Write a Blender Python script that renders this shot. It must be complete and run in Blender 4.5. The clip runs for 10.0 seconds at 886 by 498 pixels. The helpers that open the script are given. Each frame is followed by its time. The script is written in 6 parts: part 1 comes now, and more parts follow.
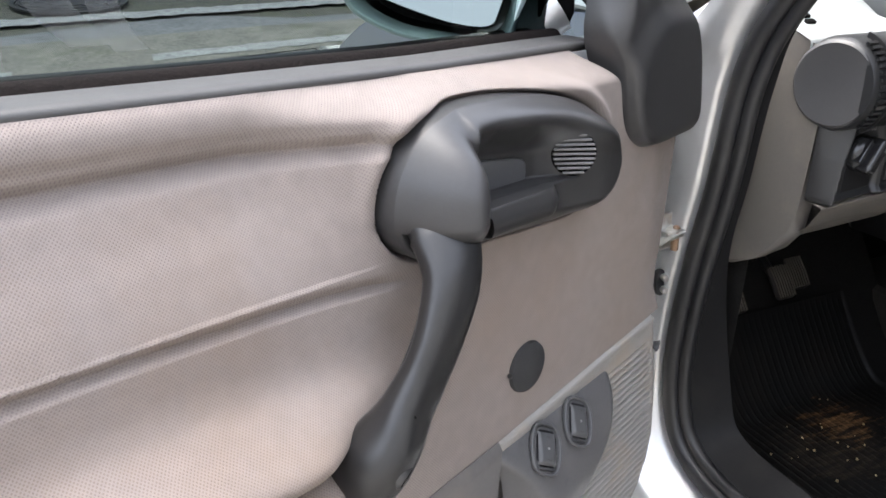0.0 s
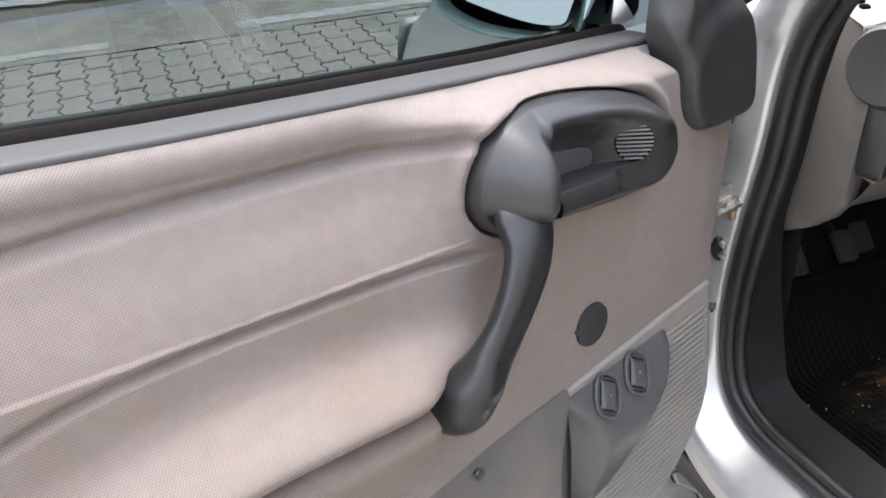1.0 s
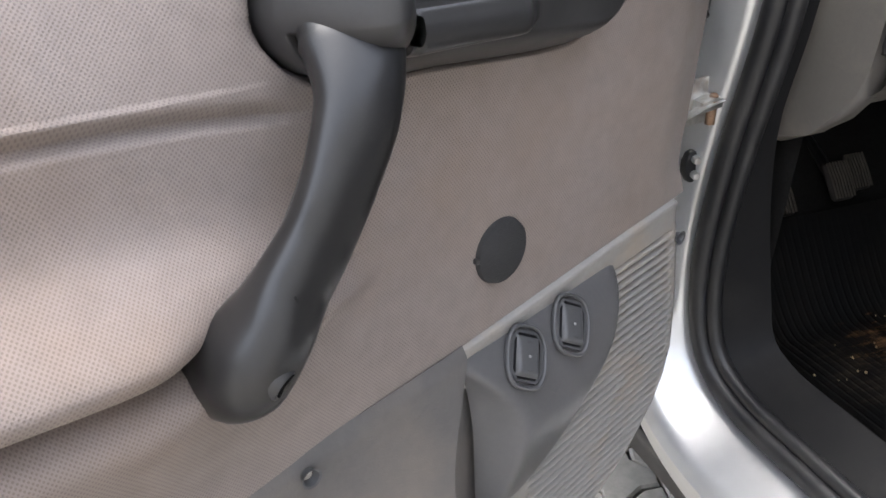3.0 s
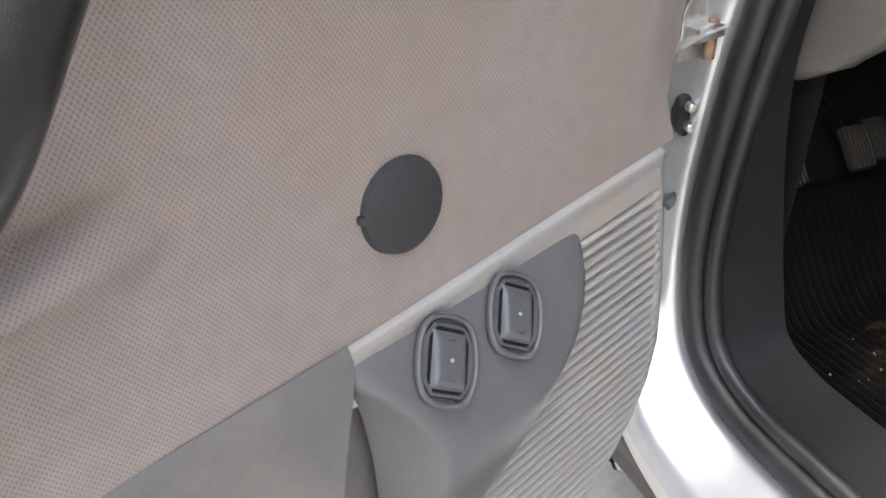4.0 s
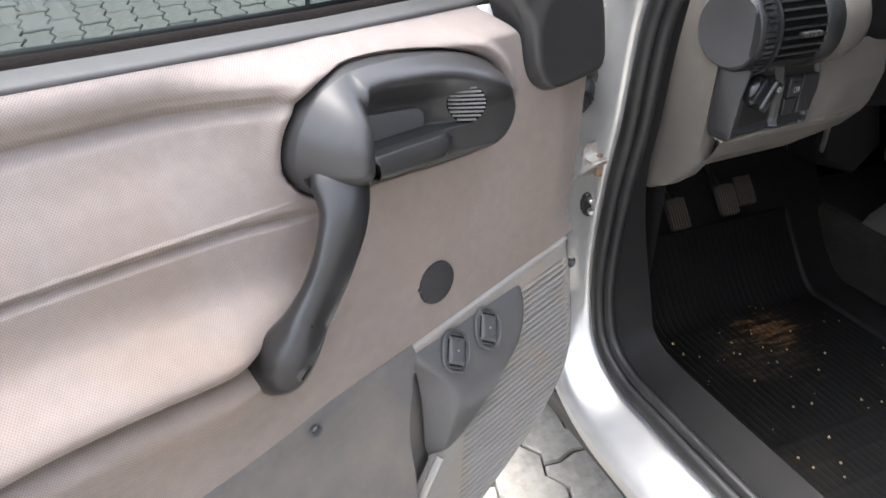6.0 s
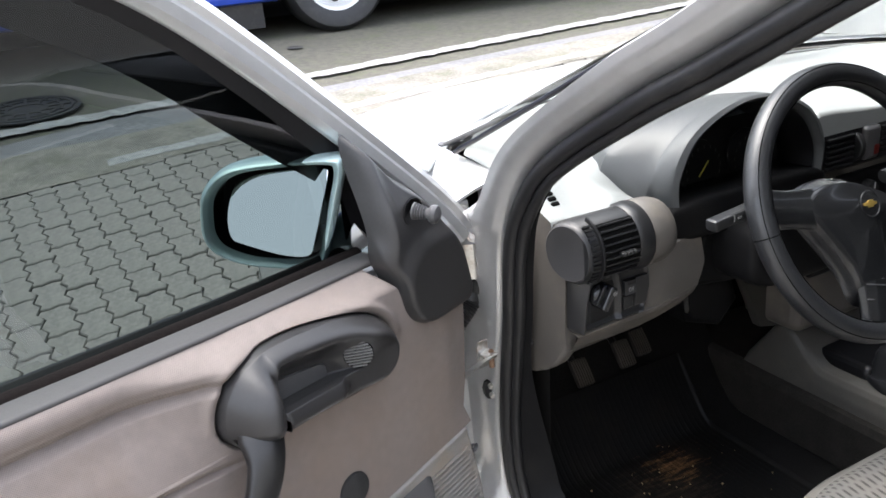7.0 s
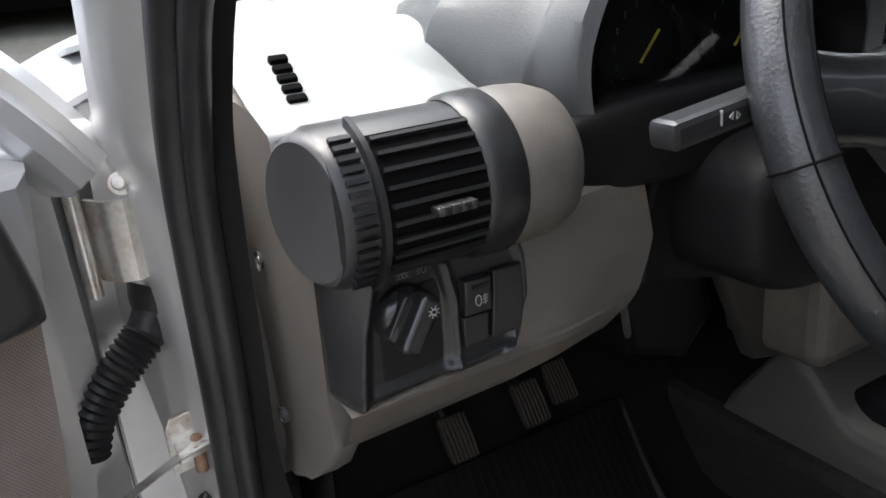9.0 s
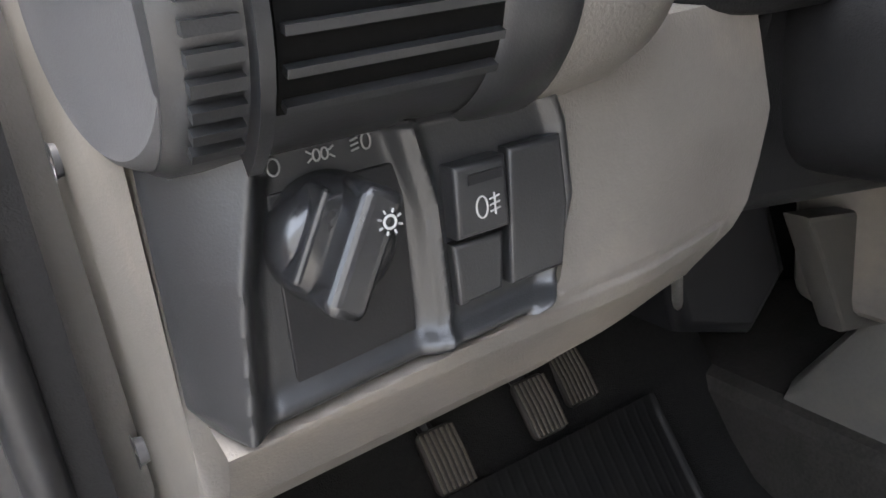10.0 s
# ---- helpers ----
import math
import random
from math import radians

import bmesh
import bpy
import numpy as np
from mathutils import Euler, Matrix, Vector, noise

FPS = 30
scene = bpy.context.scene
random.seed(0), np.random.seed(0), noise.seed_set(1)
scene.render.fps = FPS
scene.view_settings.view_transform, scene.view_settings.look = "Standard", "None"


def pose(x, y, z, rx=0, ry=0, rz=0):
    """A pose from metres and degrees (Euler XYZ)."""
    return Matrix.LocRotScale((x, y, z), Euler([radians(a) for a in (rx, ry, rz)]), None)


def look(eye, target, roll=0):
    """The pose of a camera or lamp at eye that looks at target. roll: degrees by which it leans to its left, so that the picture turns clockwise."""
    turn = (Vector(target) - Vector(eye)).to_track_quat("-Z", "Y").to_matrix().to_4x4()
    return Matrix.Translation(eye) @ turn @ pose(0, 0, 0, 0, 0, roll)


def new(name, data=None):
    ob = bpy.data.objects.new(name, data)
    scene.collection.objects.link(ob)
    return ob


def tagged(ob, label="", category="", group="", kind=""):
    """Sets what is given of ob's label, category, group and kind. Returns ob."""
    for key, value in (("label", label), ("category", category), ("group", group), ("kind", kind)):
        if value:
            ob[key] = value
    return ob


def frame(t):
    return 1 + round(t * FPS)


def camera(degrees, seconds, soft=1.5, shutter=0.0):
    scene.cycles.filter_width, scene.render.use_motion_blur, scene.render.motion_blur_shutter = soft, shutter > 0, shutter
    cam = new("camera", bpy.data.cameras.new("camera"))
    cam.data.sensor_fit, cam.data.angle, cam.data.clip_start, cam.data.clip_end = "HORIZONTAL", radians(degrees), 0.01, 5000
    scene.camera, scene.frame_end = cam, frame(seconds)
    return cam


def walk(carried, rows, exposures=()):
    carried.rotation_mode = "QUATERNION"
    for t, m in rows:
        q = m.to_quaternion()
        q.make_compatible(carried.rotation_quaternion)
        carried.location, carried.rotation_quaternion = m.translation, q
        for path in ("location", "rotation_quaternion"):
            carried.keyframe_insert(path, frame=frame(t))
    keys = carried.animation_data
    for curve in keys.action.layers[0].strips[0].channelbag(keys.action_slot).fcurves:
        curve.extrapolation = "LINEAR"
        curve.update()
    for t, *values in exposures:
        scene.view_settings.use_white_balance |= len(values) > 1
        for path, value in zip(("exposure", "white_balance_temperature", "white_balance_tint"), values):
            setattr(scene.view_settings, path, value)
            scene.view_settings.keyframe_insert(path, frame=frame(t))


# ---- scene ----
cam = camera(58.9, 10.0, soft=1.6)
# seconds, eye, target, roll
PATH = [
    (0, (-0.565, -0.674, 1.008), (0.187, 1.017, 0.25), -0.3),
    (0.5, (-0.609, -0.714, 1.032), (0.021, 1.002, 0.223), -1.1),
    (1, (-0.606, -0.753, 1.062), (-0.039, 0.963, 0.206), -2.5),
    (1.5, (-0.642, -0.792, 1.071), (-0.092, 0.923, 0.201), -3.3),
    (2, (-0.631, -0.768, 1.036), (-0.143, 0.951, 0.139), -3.8),
    (2.5, (-0.547, -0.687, 0.959), (-0.021, 1.004, 0.029), -2.3),
    (3, (-0.464, -0.588, 0.911), (0.154, 1.064, -0.033), -0.8),
    (3.2, (-0.433, -0.559, 0.894), (0.18, 1.093, -0.051), -1.4),
    (4.5, (-0.364, -0.469, 0.803), (0.262, 1.148, -0.193), 0.2),
    (5, (-0.375, -0.494, 0.825), (0.25, 1.105, -0.2), 1.0),
    (5.2, (-0.396, -0.527, 0.848), (0.237, 1.07, -0.175), 1.0),
    (6.3, (-0.542, -0.901, 1.168), (0.148, 0.741, 0.258), -2.3),
    (6.5, (-0.546, -0.949, 1.218), (0.148, 0.728, 0.378), -4.4),
    (7, (-0.491, -0.951, 1.257), (0.313, 0.741, 0.558), -5.8),
    (7.5, (-0.447, -0.954, 1.248), (0.454, 0.699, 0.572), -6.4),
    (8, (-0.388, -0.88, 1.223), (0.562, 0.745, 0.546), -6.2),
    (8.5, (-0.23, -0.711, 1.152), (0.699, 0.924, 0.469), -2.0),
    (9, (-0.05, -0.527, 0.988), (0.833, 1.129, 0.298), -5.4),
    (9.5, (0.007, -0.414, 0.902), (0.938, 1.215, 0.209), -5.9),
    (10, (0.045, -0.345, 0.866), (0.982, 1.285, 0.183), -7.3),
]
EXPOSURES = ((0.0, 1.38), (1.0, 1.32), (2.0, 1.25), (2.5, 1.13), (3.0, 1.25), (4.5, 2.0), (5.2, 2.0), (6.5, 1.2), (7.0, 0.95), (7.5, 0.85), (8.5, 1.02), (9.0, 0.93), (9.5, 1.75), (10.0, 2.7))
walk(cam, [(t, look(eye, target, roll)) for t, eye, target, roll in PATH], EXPOSURES)

# ---- world and light: overcast day ----
world = bpy.data.worlds.new("world")
scene.world = world
world.use_nodes = True
wn, wl = world.node_tree.nodes, world.node_tree.links
sky = wn.new("ShaderNodeTexSky")
sky.sky_type = "NISHITA"
sky.sun_disc = False
sky.sun_elevation, sky.sun_rotation = radians(70), radians(326)
sky.dust_density, sky.ozone_density = 4.0, 1.0
pale = wn.new("ShaderNodeHueSaturation")
pale.inputs["Saturation"].default_value = 0.48
wl.new(sky.outputs[0], pale.inputs["Color"])
wl.new(pale.outputs[0], wn["Background"].inputs[0])
wn["Background"].inputs[1].default_value = 0.45
sun = new("sun", bpy.data.lights.new("sun", "SUN"))
sun.data.energy, sun.data.angle, sun.data.color = 1.3, radians(50), (1.0, 0.99, 0.985)
sun.matrix_world = look((-1.8, 2.7, 9.0), (0, 0, 0))


# ---- materials ----
def mat(name, col, rough=0.6, metal=0.0, vary=0.12, scale=30.0, bump=0.0, grain=400.0, dirt=None, dirt_scale=5.0, dirt_amount=0.5, coat=0.0, spec=0.5):
    """A procedural surface: base colour varied at two scales, fine relief, and dirt with soft edges."""
    m = bpy.data.materials.new(name)
    m.use_nodes = True
    n, l = m.node_tree.nodes, m.node_tree.links
    b = n["Principled BSDF"]
    b.inputs["Roughness"].default_value, b.inputs["Metallic"].default_value = rough, metal
    b.inputs["Coat Weight"].default_value = coat
    b.inputs["Specular IOR Level"].default_value = spec
    tc = n.new("ShaderNodeTexCoord")
    a, c = n.new("ShaderNodeTexNoise"), n.new("ShaderNodeTexNoise")
    for x, s in ((a, scale), (c, scale * 9)):
        x.inputs["Scale"].default_value, x.inputs["Detail"].default_value = s, 4
        l.new(tc.outputs["Object"], x.inputs["Vector"])
    both = n.new("ShaderNodeMath")
    both.operation = "ADD"
    l.new(a.outputs["Fac"], both.inputs[0]), l.new(c.outputs["Fac"], both.inputs[1])
    ramp = n.new("ShaderNodeMapRange")
    ramp.inputs["From Min"].default_value, ramp.inputs["From Max"].default_value = 0.7, 1.3
    ramp.inputs["To Min"].default_value, ramp.inputs["To Max"].default_value = 1 - vary, 1 + vary
    l.new(both.outputs[0], ramp.inputs["Value"])
    mul = n.new("ShaderNodeVectorMath")
    mul.operation = "SCALE"
    mul.inputs[0].default_value = col
    l.new(ramp.outputs[0], mul.inputs["Scale"])
    out = mul.outputs[0]
    if dirt:
        d = n.new("ShaderNodeTexNoise")
        d.inputs["Scale"].default_value, d.inputs["Detail"].default_value, d.inputs["Roughness"].default_value = dirt_scale, 6, 0.65
        l.new(tc.outputs["Object"], d.inputs["Vector"])
        cut = n.new("ShaderNodeMapRange")
        cut.inputs["From Min"].default_value, cut.inputs["From Max"].default_value = 0.5, 0.72
        cut.inputs["To Max"].default_value = dirt_amount
        l.new(d.outputs["Fac"], cut.inputs["Value"])
        mix = n.new("ShaderNodeMix")
        mix.data_type = "RGBA"
        l.new(cut.outputs[0], mix.inputs["Factor"])
        l.new(out, mix.inputs[6])
        mix.inputs[7].default_value = (*dirt, 1)
        out = mix.outputs[2]
    l.new(out, b.inputs["Base Color"])
    rr = n.new("ShaderNodeMapRange")
    rr.inputs["To Min"].default_value, rr.inputs["To Max"].default_value = rough * 0.8, min(1, rough * 1.2)
    l.new(a.outputs["Fac"], rr.inputs["Value"])
    l.new(rr.outputs[0], b.inputs["Roughness"])
    if bump:
        g = n.new("ShaderNodeTexNoise")
        g.inputs["Scale"].default_value, g.inputs["Detail"].default_value = grain, 3
        l.new(tc.outputs["Object"], g.inputs["Vector"])
        bp = n.new("ShaderNodeBump")
        bp.inputs["Strength"].default_value, bp.inputs["Distance"].default_value = bump, 0.001
        l.new(g.outputs["Fac"], bp.inputs["Height"])
        l.new(bp.outputs[0], b.inputs["Normal"])
    return m


def weave(name, col, dark, pitch, depth, diagonal=True, dirt=None, dirt_amount=0.4, dirt_scale=4.0):
    """Fabric with a fine grid of dimples in the object's x-z plane."""
    m = mat(name, col, 0.9, vary=0.08, scale=9, dirt=dirt, dirt_amount=dirt_amount, dirt_scale=dirt_scale, spec=0.2)
    n, l = m.node_tree.nodes, m.node_tree.links
    b = n["Principled BSDF"]
    b.inputs["Sheen Weight"].default_value = 0.05
    tc = n.new("ShaderNodeTexCoord")
    sep = n.new("ShaderNodeSeparateXYZ")
    l.new(tc.outputs["Object"], sep.inputs[0])

    def op(kind, x, y):
        o = n.new("ShaderNodeMath")
        o.operation = kind
        for k, v in enumerate((x, y)):
            if v is None:
                continue
            if isinstance(v, (int, float)):
                o.inputs[k].default_value = v
            else:
                l.new(v, o.inputs[k])
        return o.outputs[0]

    def wave(x, z):
        return op("COSINE", op("ADD", op("MULTIPLY", sep.outputs[0], 2 * math.pi * x), op("MULTIPLY", yz, 2 * math.pi * z)), None)

    yz = op("SUBTRACT", sep.outputs[2], op("MULTIPLY", sep.outputs[1], 0.5))
    kx, kz = (1 / pitch, 0.8 / pitch) if diagonal else (0.75 / pitch, 1 / pitch)
    pits = op("ADD", wave(kx, kz), wave(kx, -kz))
    mr = n.new("ShaderNodeMapRange")
    mr.interpolation_type = "SMOOTHSTEP"
    mr.inputs["From Min"].default_value, mr.inputs["From Max"].default_value = -1.7, 0.1
    mr.inputs["To Min"].default_value = dark
    l.new(pits, mr.inputs["Value"])
    h = mr.outputs[0]
    old = b.inputs["Base Color"].links[0].from_socket
    sc = n.new("ShaderNodeVectorMath")
    sc.operation = "SCALE"
    l.new(old, sc.inputs[0]), l.new(mr.outputs[0], sc.inputs["Scale"])
    l.new(sc.outputs[0], b.inputs["Base Color"])
    bp = n.new("ShaderNodeBump")
    bp.inputs["Strength"].default_value, bp.inputs["Distance"].default_value = depth, 0.001
    l.new(h, bp.inputs["Height"])
    l.new(bp.outputs[0], b.inputs["Normal"])
    return m


def glass(name, tint, rough=0.0):
    m = bpy.data.materials.new(name)
    m.use_nodes = True
    n, l = m.node_tree.nodes, m.node_tree.links
    n.remove(n["Principled BSDF"])
    t, g, x, fr = n.new("ShaderNodeBsdfTransparent"), n.new("ShaderNodeBsdfGlossy"), n.new("ShaderNodeMixShader"), n.new("ShaderNodeFresnel")
    t.inputs[0].default_value = (*tint, 1)
    g.inputs["Roughness"].default_value = rough
    fr.inputs["IOR"].default_value = 1.45
    l.new(fr.outputs[0], x.inputs[0]), l.new(t.outputs[0], x.inputs[1]), l.new(g.outputs[0], x.inputs[2])
    l.new(x.outputs[0], n["Material Output"].inputs["Surface"])
    return m


FABRIC = weave("door_fabric", (0.255, 0.217, 0.198), 0.76, 0.0022, 0.8, dirt=(0.245, 0.182, 0.138), dirt_amount=0.55, dirt_scale=3.5)
SEAT = weave("seat_fabric", (0.125, 0.122, 0.115), 0.40, 0.012, 0.6, dirt=(0.25, 0.2, 0.15), dirt_amount=0.2)
SKIRT = mat("seat_vinyl", (0.135, 0.128, 0.116), 0.55, bump=0.2, grain=700, vary=0.05)
POCKET = mat("pocket_plastic", (0.115, 0.109, 0.105), 0.5, bump=0.25, grain=900, vary=0.06, dirt=(0.34, 0.28, 0.22), dirt_amount=0.3)
RIB = mat("grille_plastic", (0.295, 0.282, 0.266), 0.5, bump=0.2, grain=900, vary=0.06, dirt=(0.36, 0.27, 0.18), dirt_amount=0.5, dirt_scale=14)
DARK = mat("dark_plastic", (0.029, 0.0283, 0.0287), 0.34, bump=0.07, grain=1500, vary=0.1)
# silver housing, brightened and greened in its colour for the tinted glass before it
WINGP = mat("glass_tinted_silver", (0.44, 0.58, 0.58), 0.35, metal=0.4, vary=0.05)
GREYP = mat("grey_plastic", (0.080, 0.080, 0.083), 0.36, bump=0.10, grain=1500, vary=0.08)
GRIPM = mat("grip_plastic", (0.014, 0.0137, 0.014), 0.30, bump=0.07, grain=1500, vary=0.1)
CAP = mat("cap_plastic", (0.052, 0.051, 0.052), 0.45, bump=0.10, grain=1500, vary=0.05)
SLAT = mat("tweeter_plastic", (0.13, 0.128, 0.126), 0.45, vary=0.06)
WEDGE = mat("wedge_plastic", (0.095, 0.093, 0.094), 0.40, bump=0.10, grain=1500, vary=0.06)
BELT = mat("belt_trim", (0.068, 0.066, 0.065), 0.55, bump=0.2, grain=900, vary=0.05)
BLACK = mat("black_plastic", (0.008, 0.008, 0.009), 0.36, bump=0.1, grain=1200, spec=0.3)
RUBBER = mat("black_rubber", (0.013, 0.013, 0.014), 0.45, vary=0.2, dirt=(0.07, 0.065, 0.06), dirt_amount=0.25, dirt_scale=18)
# near-black that paints shade into hollows, gaps and enclosed depths
VOID = mat("shade_black", (0.004, 0.004, 0.004), 0.9, spec=0.05)
PAINT = mat("silver_paint", (0.62, 0.622, 0.622), 0.30, metal=0.6, vary=0.05, scale=5, coat=0.15, dirt=(0.40, 0.38, 0.35), dirt_amount=0.25, dirt_scale=7)
STEEL = mat("zinc_steel", (0.66, 0.65, 0.62), 0.36, metal=0.85, vary=0.15, dirt=(0.34, 0.20, 0.10), dirt_amount=0.6, dirt_scale=45)
RUST = mat("rusty_steel", (0.30, 0.19, 0.12), 0.7, metal=0.4, vary=0.35, scale=120, dirt=(0.5, 0.45, 0.4), dirt_amount=0.6, dirt_scale=60)
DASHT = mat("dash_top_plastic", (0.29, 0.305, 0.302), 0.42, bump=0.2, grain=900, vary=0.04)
KNOB = mat("knob_plastic", (0.016, 0.016, 0.017), 0.24, vary=0.06, coat=0.2)
VENT = mat("vent_plastic", (0.016, 0.0163, 0.0172), 0.35, bump=0.08, grain=1300, vary=0.08, spec=0.5)
HUBM = mat("hub_plastic", (0.012, 0.0125, 0.0135), 0.25, bump=0.06, grain=1300, vary=0.1, spec=0.5, coat=0.25)
PRINT = mat("grey_print", (0.20, 0.20, 0.195), 0.6, vary=0.05)
TRIM = mat("trim_plastic", (0.008, 0.008, 0.0085), 0.5, spec=0.12, bump=0.3, grain=1100, vary=0.12, dirt=(0.035, 0.033, 0.030), dirt_amount=0.2, dirt_scale=12)
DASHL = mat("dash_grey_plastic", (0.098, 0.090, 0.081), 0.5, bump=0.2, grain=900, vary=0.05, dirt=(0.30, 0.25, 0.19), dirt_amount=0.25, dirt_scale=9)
CONSOLE = mat("console_plastic", (0.095, 0.089, 0.080), 0.5, spec=0.3, bump=0.2, grain=900, vary=0.06, dirt=(0.18, 0.15, 0.11), dirt_amount=0.3, dirt_scale=9)
LOWERP = mat("lower_panel_plastic", (0.050, 0.047, 0.042), 0.5, spec=0.3, bump=0.2, grain=900, vary=0.06)
HOOD = mat("cluster_hood_plastic", (0.056, 0.060, 0.062), 0.42, bump=0.2, grain=900, vary=0.05)
LEATHER = mat("wheel_leather", (0.018, 0.019, 0.021), 0.36, bump=0.45, coat=0.25, grain=420, vary=0.15)
FELT = mat("brown_felt", (0.008, 0.006, 0.0055), 0.95, spec=0.1, bump=0.9, grain=500, vary=0.4)
DISC = mat("felt_black_plastic", (0.026, 0.026, 0.027), 0.75, bump=0.5, grain=900)
MIRROR = mat("mirror_silver", (0.80, 0.80, 0.78), 0.02, metal=1.0, vary=0.0)
WINDOW = glass("tinted_glass", (0.165, 0.195, 0.195))
SCREEN = glass("clear_glass", (0.90, 0.92, 0.915))
WHITE = mat("white_print", (0.30, 0.30, 0.295), 0.6, vary=0.02)
GOLD = mat("gold_badge", (0.75, 0.52, 0.14), 0.3, metal=0.8)
YELLOW = mat("yellow_needle", (0.75, 0.6, 0.06), 0.5)
RED = mat("red_button", (0.12, 0.012, 0.010), 0.4)
MAT = mat("rubber_mat", (0.006, 0.006, 0.006), 0.45, spec=0.18, vary=0.3, dirt=(0.016, 0.013, 0.010), dirt_amount=0.6, dirt_scale=7)


def streaks(m, centre, size, colour):
    """Scratchy dried mud on part of a surface, gathered about centre."""
    n, l = m.node_tree.nodes, m.node_tree.links
    b = n["Principled BSDF"]
    tc, mp, noise = n.new("ShaderNodeTexCoord"), n.new("ShaderNodeMapping"), n.new("ShaderNodeTexNoise")
    mp.inputs["Rotation"].default_value = (0, 0, radians(28))
    mp.inputs["Scale"].default_value = (22, 110, 30)
    l.new(tc.outputs["Object"], mp.inputs[0]), l.new(mp.outputs[0], noise.inputs["Vector"])
    noise.inputs["Scale"].default_value, noise.inputs["Detail"].default_value, noise.inputs["Roughness"].default_value = 1.0, 6, 0.7
    away, rest = n.new("ShaderNodeVectorMath"), n.new("ShaderNodeVectorMath")
    away.operation, rest.operation = "SUBTRACT", "DIVIDE"
    away.inputs[1].default_value, rest.inputs[1].default_value = centre, size
    l.new(tc.outputs["Object"], away.inputs[0]), l.new(away.outputs[0], rest.inputs[0])
    far = n.new("ShaderNodeVectorMath")
    far.operation = "LENGTH"
    l.new(rest.outputs[0], far.inputs[0])
    near, thin = n.new("ShaderNodeMapRange"), n.new("ShaderNodeMapRange")
    near.interpolation_type = "SMOOTHSTEP"
    near.inputs["To Min"].default_value, near.inputs["To Max"].default_value = 0.20, -0.12
    l.new(far.outputs["Value"], near.inputs["Value"])
    both = n.new("ShaderNodeMath")
    l.new(near.outputs[0], both.inputs[0]), l.new(noise.outputs["Fac"], both.inputs[1])
    thin.inputs["From Min"].default_value, thin.inputs["From Max"].default_value = 0.60, 0.80
    l.new(both.outputs[0], thin.inputs["Value"])
    mix = n.new("ShaderNodeMix")
    mix.data_type = "RGBA"
    l.new(thin.outputs[0], mix.inputs["Factor"])
    l.new(b.inputs["Base Color"].links[0].from_socket, mix.inputs[6])
    mix.inputs[7].default_value = (*colour, 1)
    l.new(mix.outputs[2], b.inputs["Base Color"])


streaks(MAT, (0.36, -0.03, 0.30), (0.24, 0.20, 0.2), (0.035, 0.028, 0.021))
streaks(MAT, (0.41, 0.010, 0.30), (0.15, 0.12, 0.2), (0.19, 0.10, 0.045))
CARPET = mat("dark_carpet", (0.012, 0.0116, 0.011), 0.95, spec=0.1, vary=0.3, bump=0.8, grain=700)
# paler copy of the carpet, with the light on the tunnel put into its colour
TUNNEL = mat("lit_carpet", (0.030, 0.0275, 0.0245), 0.95, spec=0.1, vary=0.25, bump=0.8, grain=700)
PEDAL = mat("pedal_rubber", (0.018, 0.015, 0.012), 0.7, vary=0.3)
TREAD = mat("worn_tread", (0.062, 0.051, 0.040), 0.7, vary=0.3, scale=60)
PLASTER = mat("grey_plaster", (0.42, 0.42, 0.41), 0.9, vary=0.06, scale=2, bump=0.4, grain=60, dirt=(0.34, 0.33, 0.31), dirt_amount=0.4, dirt_scale=0.8)
PAVER = mat("paver_concrete", (0.235, 0.222, 0.200), 0.9, vary=0.28, scale=7, bump=0.9, grain=160, dirt=(0.13, 0.13, 0.115), dirt_amount=0.6, dirt_scale=3)
JOINT = mat("joint_soil", (0.10, 0.095, 0.075), 0.95, vary=0.4, scale=20, bump=0.8, grain=120, dirt=(0.07, 0.09, 0.03), dirt_amount=0.5)
ASPHALT = mat("asphalt", (0.18, 0.18, 0.185), 0.9, vary=0.3, scale=4, bump=0.9, grain=110, dirt=(0.22, 0.21, 0.19), dirt_amount=0.5, dirt_scale=1.2)
KERB = mat("kerb_concrete", (0.20, 0.187, 0.16), 0.9, vary=0.35, scale=6, bump=0.9, grain=90, dirt=(0.09, 0.10, 0.05), dirt_amount=0.6, dirt_scale=5)
LINE = mat("road_paint", (0.33, 0.33, 0.32), 0.8, vary=0.2, scale=8, dirt=(0.16, 0.16, 0.16), dirt_amount=0.95, dirt_scale=28)
IRON = mat("cast_iron", (0.06, 0.058, 0.055), 0.6, metal=0.4, vary=0.3, bump=0.5, grain=200)
BLUE = mat("bus_blue_paint", (0.02, 0.06, 0.40), 0.35, coat=0.3, vary=0.05)
BUSWHITE = mat("bus_white_paint", (0.7, 0.7, 0.7), 0.35, coat=0.3, vary=0.05)
BUSRED = mat("bus_red_paint", (0.62, 0.08, 0.03), 0.35, coat=0.3, vary=0.05)
SMEAR = mat("dried_smear", (0.34, 0.35, 0.34), 0.8, vary=0.3, scale=25)
SMEAR.node_tree.nodes["Principled BSDF"].inputs["Alpha"].default_value = 0.11
CRUMB = mat("crumbs", (0.36, 0.28, 0.15), 0.8, vary=0.5, scale=8)


